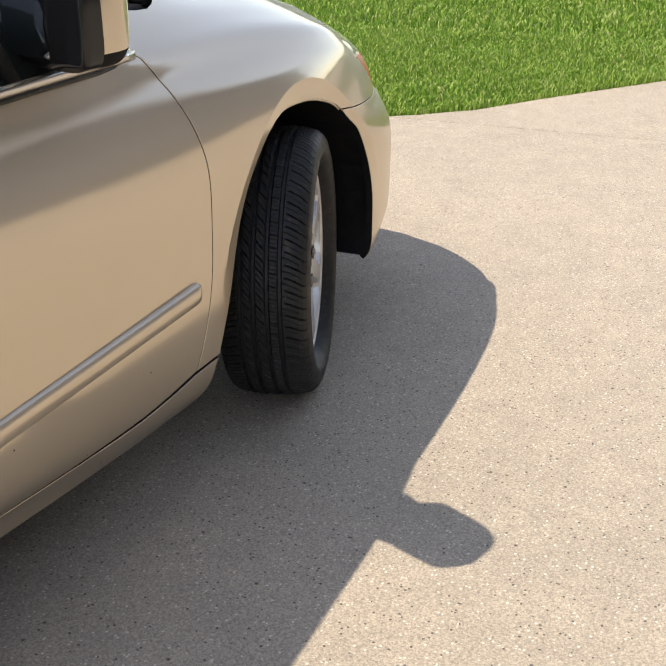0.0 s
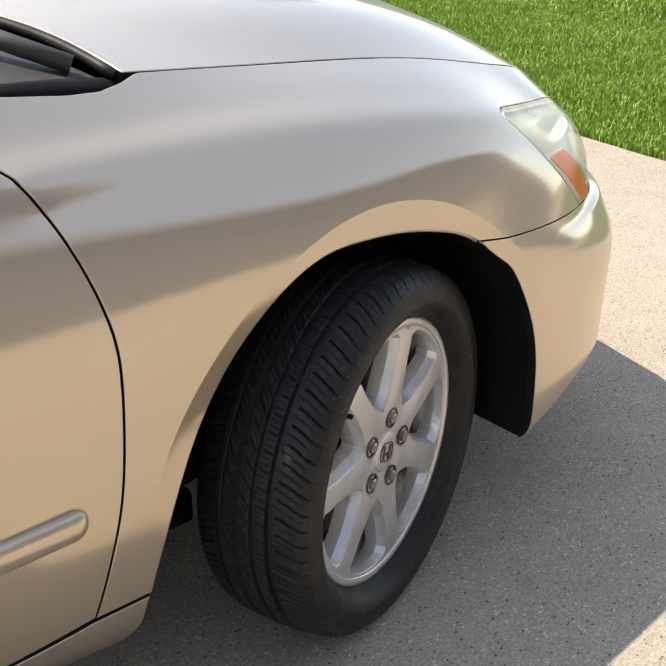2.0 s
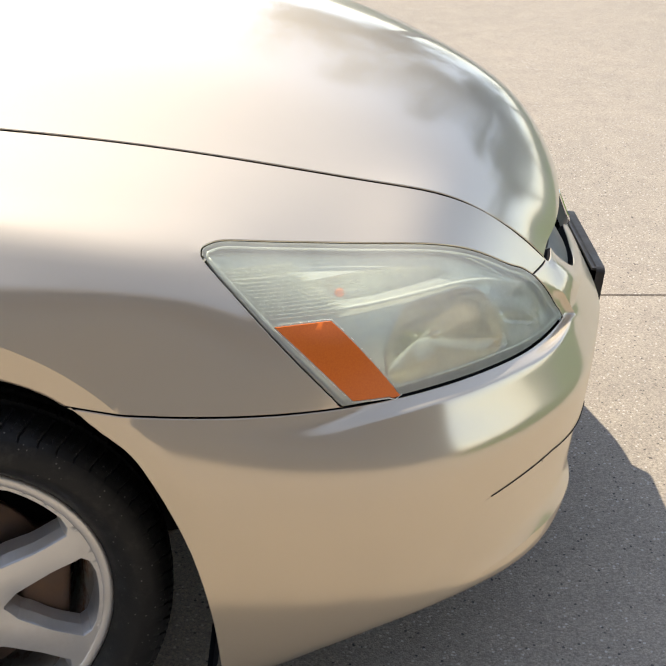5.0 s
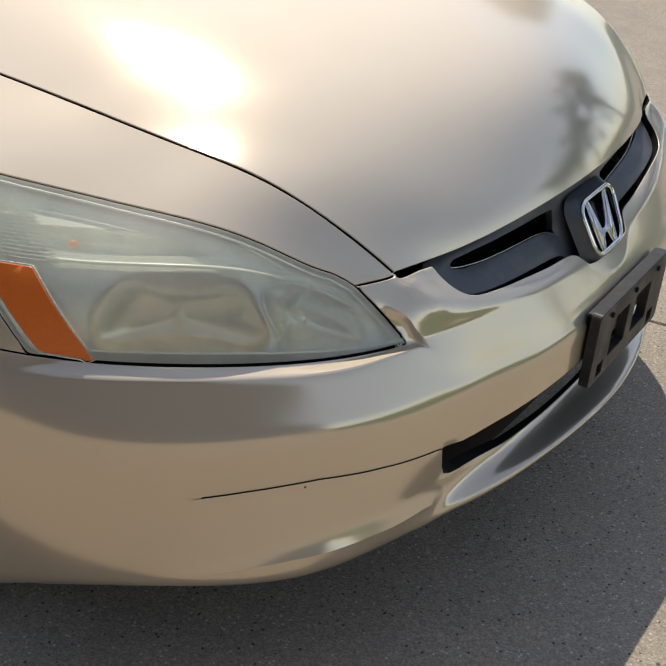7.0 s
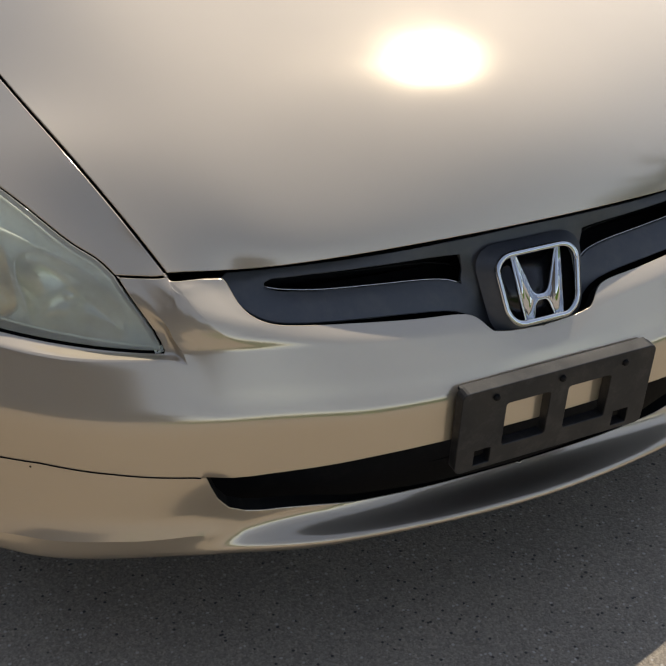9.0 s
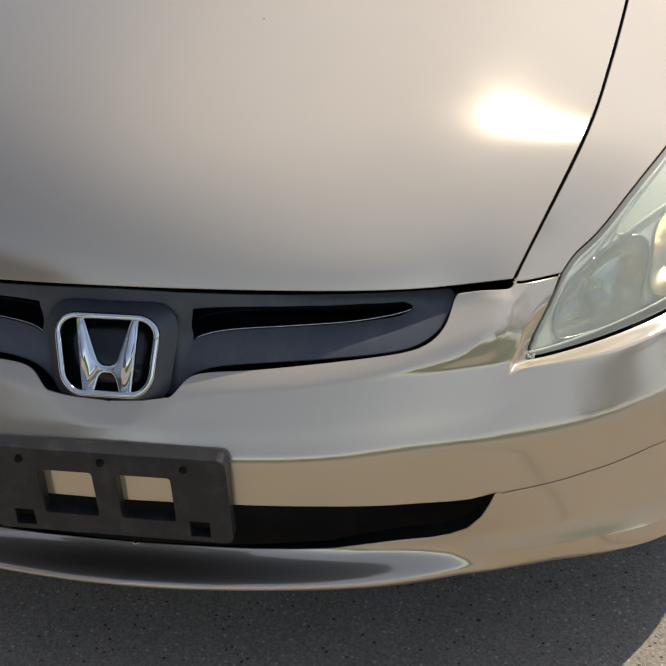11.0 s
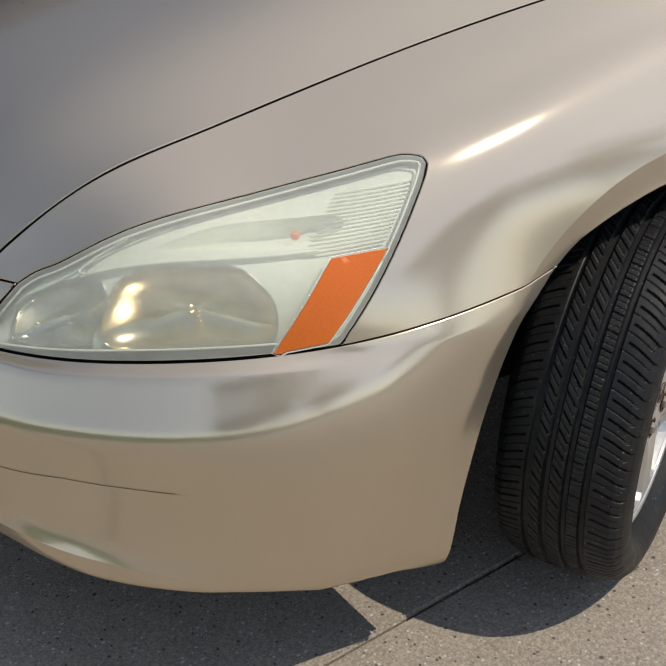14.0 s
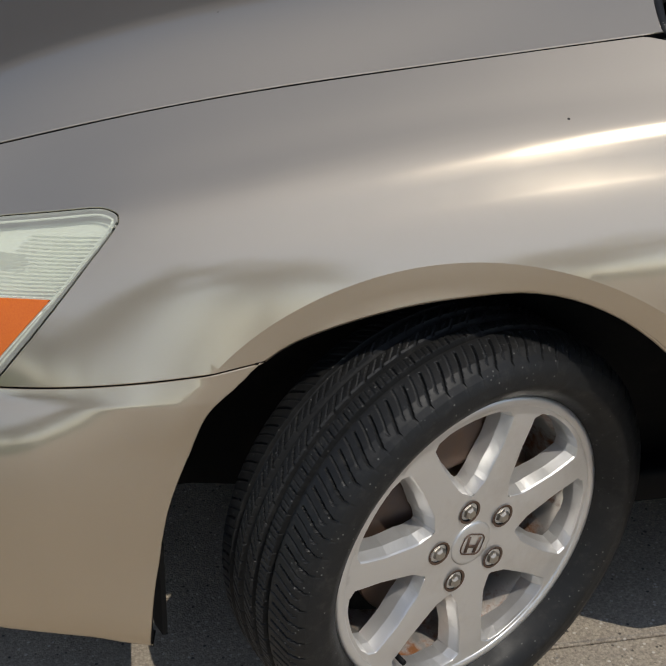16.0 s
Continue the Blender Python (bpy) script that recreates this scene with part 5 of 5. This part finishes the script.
    def mirror_body():
        bm = block((.115, .20, .150), bevel=.0)
        bmesh.ops.subdivide_edges(bm, edges=bm.edges[:], cuts=9, use_grid_fill=True)
        for v in bm.verts:
            x, y, z = v.co.x / .0575, v.co.y / .10, v.co.z / .075
            k = (abs(y) ** 5 + abs(z) ** 5) ** (1 / 5)
            f = 1 / max(k, 1) ** .85 if max(abs(y), abs(z)) > 1e-6 else 1
            g = 1 - .34 * max(0, x) ** 2.2
            v.co.y *= f * g
            v.co.z *= f * (1 - .30 * max(0, x) ** 2)
            v.co.x -= .012 * y
        return bm

    def keep(bm, cuts):
        for co, no in cuts:
            bmesh.ops.bisect_plane(bm, geom=bm.verts[:] + bm.edges[:] + bm.faces[:], plane_co=co, plane_no=no, clear_outer=True)
        bm.transform(at)
        bmesh.ops.recalc_face_normals(bm, faces=bm.faces)
        return bm

    part("mirror_shell", keep(mirror_body(), [((-.034, 0, 0), (-1, 0, 0)), ((0, 0, -.048), (0, 0, -1))]), PAINT, mir, "painted mirror shell")
    part("mirror_base", keep(mirror_body(), [((-.034, 0, 0), (-1, 0, 0)), ((0, 0, -.049), (0, 0, 1))]), DARK, mir, "dark plastic underside")
    part("mirror_bezel", keep(mirror_body(), [((-.0345, 0, 0), (1, 0, 0))]), GLOSSBLACK, mir, "black mirror surround")
    part("mirror_glass", slab(round_rect(.172, .122, .030), .004, at @ pose(-.0585, 0, 0, 0, 0, 180 - 7)), CHROME, mir, "mirror glass")
    strip("mirror_arm", S([(-.668, .79, .913), (-.70, .82, .936), (-.733, .85, .95)]), .026, DARK, mir, res=10)

# rubber seal under the bonnet's rear edge
strip("bonnet_seal", hood_place(np.array([(-.03, v) for v in np.linspace(.05, 5.95, 50)])) - [.004, 0, .008], .008, RUBBER, car, "black rubber bonnet seal")
for sgn in (1, -1):
    wiper = new("wiper")
    wiper.parent = car
    bm = lathe([(.0001, .030), (.014, .028), (.019, .016), (.021, 0)], 16)
    bm.transform(pose(-.445, .585 * sgn, .985, 90, 0, 0))
    part("wiper_pivot", bm, DARK, wiper, "black wiper pivot cap")
    strip("wiper_arm", [(-.445, .585 * sgn, 1.008), (-.50, .50 * sgn, 1.036), (-.62, .28 * sgn, 1.072), (-.70, .10 * sgn, 1.088)], .010, DARK, wiper, flat=1.4)
    strip("wiper_blade", [(-.56, .58 * sgn, 1.040), (-.66, .32 * sgn, 1.078), (-.72, .06 * sgn, 1.092), (-.735, -.08 * sgn, 1.098)], .007, RUBBER, wiper)
    strip("wiper_link", [(-.34, .660 * sgn, .945), (-.39, .625 * sgn, .968), (-.445, .585 * sgn, .995)], .013, COWLGREY, wiper, res=8)
part("dashboard", block((.5, 1.2, .25), (-1.15, 0, .87), bevel=.05), DARK, car)
part("seats", block((.6, 1.15, .7), (-1.95, 0, .75), bevel=.1), DARK, car)

# ---------------------------------------------------------------- what the paint mirrors: trees, and an added house out of view
# unseen house; its size and wall tones are made up to darken the reflections
house = new("house")
tagged(house, "unseen dark house added for the car paint to mirror", "house")
part("wall", block((46, .25, 4.4), (10.5, -11.2, 2.17)), GREYWALL, house, "blue-grey lower wall", smooth=False)
part("wall", block((46.1, .30, 3.5), (10.5, -11.2, 6.12)), BROWNWALL, house, "dark brown upper wall", smooth=False)
bm = bmesh.new()
a = [bm.verts.new(p) for p in ((-13.0, -10.7, 7.7), (34.0, -10.7, 7.7), (34.0, -16.5, 13.2), (-13.0, -16.5, 13.2))]
bm.faces.new(a)
b = [bm.verts.new((v.co.x, v.co.y, v.co.z - .15)) for v in a]
bm.faces.new(b[::-1])
for i in range(4):
    bm.faces.new((a[i], b[i], b[(i + 1) % 4], a[(i + 1) % 4]))
part("roof", bm, SHINGLE, house, smooth=False)


def tree():
    t = new("tree")
    bm = bmesh.new()
    rings = []
    for k, (z, r) in enumerate(((0, .24), (.8, .19), (2.0, .16), (3.4, .12), (5.0, .06))):
        rings.append([bm.verts.new((r * math.cos(a) + .05 * math.sin(k * 2), r * math.sin(a), z)) for a in np.linspace(0, 2 * math.pi, 10, endpoint=False)])
    for a, b in zip(rings, rings[1:]):
        for i in range(10):
            bm.faces.new((a[i], a[(i + 1) % 10], b[(i + 1) % 10], b[i]))
    part("trunk", bm, BARK, t)
    g = np.random.default_rng(11)
    n = 9000
    clumps = np.stack([g.normal(0, 1.25, 46), g.normal(0, 1.25, 46), 4.6 + g.normal(0, 1.3, 46)], 1)
    c = clumps[g.integers(0, 46, n)] + g.normal(0, .36, (n, 3))
    u = g.normal(0, 1, (n, 3))
    u /= np.linalg.norm(u, axis=1)[:, None]
    w = np.cross(u, g.normal(0, 1, (n, 3)))
    w /= np.linalg.norm(w, axis=1)[:, None]
    P = np.stack([c - u * .09, c + w * .045, c + u * .09, c - w * .045], 1).reshape(-1, 3)
    me = bpy.data.meshes.new("crown")
    me.from_pydata(P.tolist(), [], (np.arange(n)[:, None] * 4 + np.arange(4)[None]).tolist())
    me.materials.append(LEAF)
    crown = new("crown", me)
    crown.parent = t
    for k in range(7):
        a = k * .9
        strip("limb", [(0, 0, 2.2 + .3 * k), (.6 * math.cos(a), .6 * math.sin(a), 3.2 + .3 * k), (1.3 * math.cos(a), 1.3 * math.sin(a), 3.9 + .3 * k)], .045, BARK, t)
    return tagged(t, "leafy green garden tree across the lawn", "tree", "garden trees")


first = tree()
first.matrix_basis = pose(15.0, 21.0, 0)
for x, y, a, s in ((10.0, 19.0, 70, 1.2), (4.5, 23.0, 200, 1.35), (-5.5, 21.0, 20, 1.2), (-11.0, 18.0, 120, 1.3), (21, 24.0, 300, 1.2)):
    copy_thing(first, pose(x, y, 0, 0, 0, a)).scale = (s, s, s)

# ---------------------------------------------------------------- ground
bm = bmesh.new()
bmesh.ops.create_grid(bm, x_segments=2, y_segments=2, size=300)
bm.transform(pose(0, 0, -.03))
tagged(part("ground", bm, SOIL), kind="structure")
drive = new("driveway")
tagged(drive, kind="structure")


def slab_piece(poly):
    bm = bmesh.new()
    top = [bm.verts.new((x, y, 0)) for x, y in poly]
    rim = [bm.verts.new((x, y, -.006)) for x, y in inset_flat(poly, -.004)]
    low = [bm.verts.new((x, y, -.028)) for x, y in inset_flat(poly, -.004)]
    bm.faces.new(top)
    for a, b in ((top, rim), (rim, low)):
        for i in range(len(a)):
            j = (i + 1) % len(a)
            bm.faces.new((a[i], b[i], b[j], a[j]))
    bmesh.ops.recalc_face_normals(bm, faces=bm.faces)
    return part("slab", bm, CONCRETE, drive, smooth=False)


def inset_flat(poly, by):
    p = np.array(poly, float)
    t = np.roll(p, -1, 0) - np.roll(p, 1, 0)
    n = np.stack([-t[:, 1], t[:, 0]], 1)
    return p + n / np.linalg.norm(n, axis=1)[:, None] * by


J, H = .777, .006
edge = spline([(2.84, 3.6), (2.70, 2.5), (2.62, 1.6), (2.58, .9), (2.56, .2)], 20)
slab_piece([(-2.6, -11.05), (2.53 - H, -11.05), (2.53 - H, -.1), (2.53, .35), (2.555, J - H), (-2.6, J - H)])
slab_piece([(-2.6, J + H), (2.56, J + H), *[tuple(p) for p in edge[::-1] if p[1] > J + .05], (2.86, 3.8), (3.1, 6.0), (3.2, 9.0), (-2.6, 9.0)])
slab_piece([(-6.5, -11.05), (-2.6 - 2 * H, -11.05), (-2.6 - 2 * H, J - H), (-6.5, J - H)])
slab_piece([(-6.5, J + H), (-2.6 - 2 * H, J + H), (-2.6 - 2 * H, 9.0), (-6.5, 9.0)])
# far part is unseen, added so the paint mirrors concrete instead of green ground
flare = [(2.53 + H, -30.0), (34.0, -30.0), (34.0, -4.2), (16.0, -3.4), (6.2, -3.2), (5.2, -2.3), (4.3, -1.62), (3.64, -1.09), (3.12, -.67), (2.78, -.42), (2.60, -.2), (2.53 + H, -.1)]
slab_piece(flare)
part("joint_filler", block((9.2, .012, .012), (-1.97, J, -.018)), JOINT, drive)
part("joint_filler", block((.016, 10.9, .012), (2.53, -5.55, -.016)), JOINT, drive)

# lawn: blades in tufts, longer and brown at the edge of the concrete
rng = np.random.default_rng(4)


def on_lawn(x, y):
    front = np.interp(y, [-11.2, -3.45, -3.2, -2.3, -1.62, -1.09, -.67, -.42, -.2, 0, .35, .777, 1.6, 2.5, 3.6, 6], [16.2, 16.0, 6.3, 5.2, 4.3, 3.64, 3.12, 2.78, 2.60, 2.54, 2.545, 2.57, 2.63, 2.71, 2.85, 3.1])
    return x - front


def blades(count, x0, x1, y0, y1, tall, wide):
    x = rng.uniform(x0, x1, count)
    y = rng.uniform(y0, y1, count)
    d = on_lawn(x, y)
    ok = d > -.012 + .02 * rng.random(count)
    x, y, d = x[ok], y[ok], d[ok]
    n = len(x)
    h = tall * rng.uniform(.55, 1.2, n) * (.75 + .25 * np.sin(x * 7 + 2 * np.sin(y * 5)) * np.cos(y * 6.1))
    a = rng.uniform(0, 2 * math.pi, n)
    lean = rng.uniform(.15, .95, n) * h
    b = rng.uniform(0, 2 * math.pi, n)
    wx, wy = np.cos(a) * wide, np.sin(a) * wide
    lx, ly = np.cos(b) * lean, np.sin(b) * lean
    z0 = np.full(n, -.02)
    P = np.stack([np.stack([x - wx, y - wy, z0], 1), np.stack([x + wx, y + wy, z0], 1),
                  np.stack([x + lx * .4 + wx * .8, y + ly * .4 + wy * .8, h * .6], 1), np.stack([x + lx * .4 - wx * .8, y + ly * .4 - wy * .8, h * .6], 1),
                  np.stack([x + lx, y + ly, h], 1)], 1).reshape(-1, 3)
    base = np.arange(n) * 5
    quads = np.stack([base, base + 1, base + 2, base + 3], 1).tolist()
    tris = np.stack([base + 3, base + 2, base + 4], 1).tolist()
    return P, quads, tris


P, quads, tris = [], [], []
for args in ((150000, 2.5, 4.6, -2.6, 4.0, .036, .0036), (110000, 4.4, 8.0, -2.6, 7.0, .044, .0056)):
    p, q, t = blades(*args)
    off = sum(len(a) for a in P)
    P.append(p)
    quads += [[i + off for i in f] for f in q]
    tris += [[i + off for i in f] for f in t]
me = bpy.data.meshes.new("lawn_grass")
me.from_pydata(np.concatenate(P).tolist(), [], quads + tris)
me.materials.append(GRASS)
tagged(new("lawn_grass", me), "bright green mown lawn grass beside the driveway", "grass", kind="stuff")
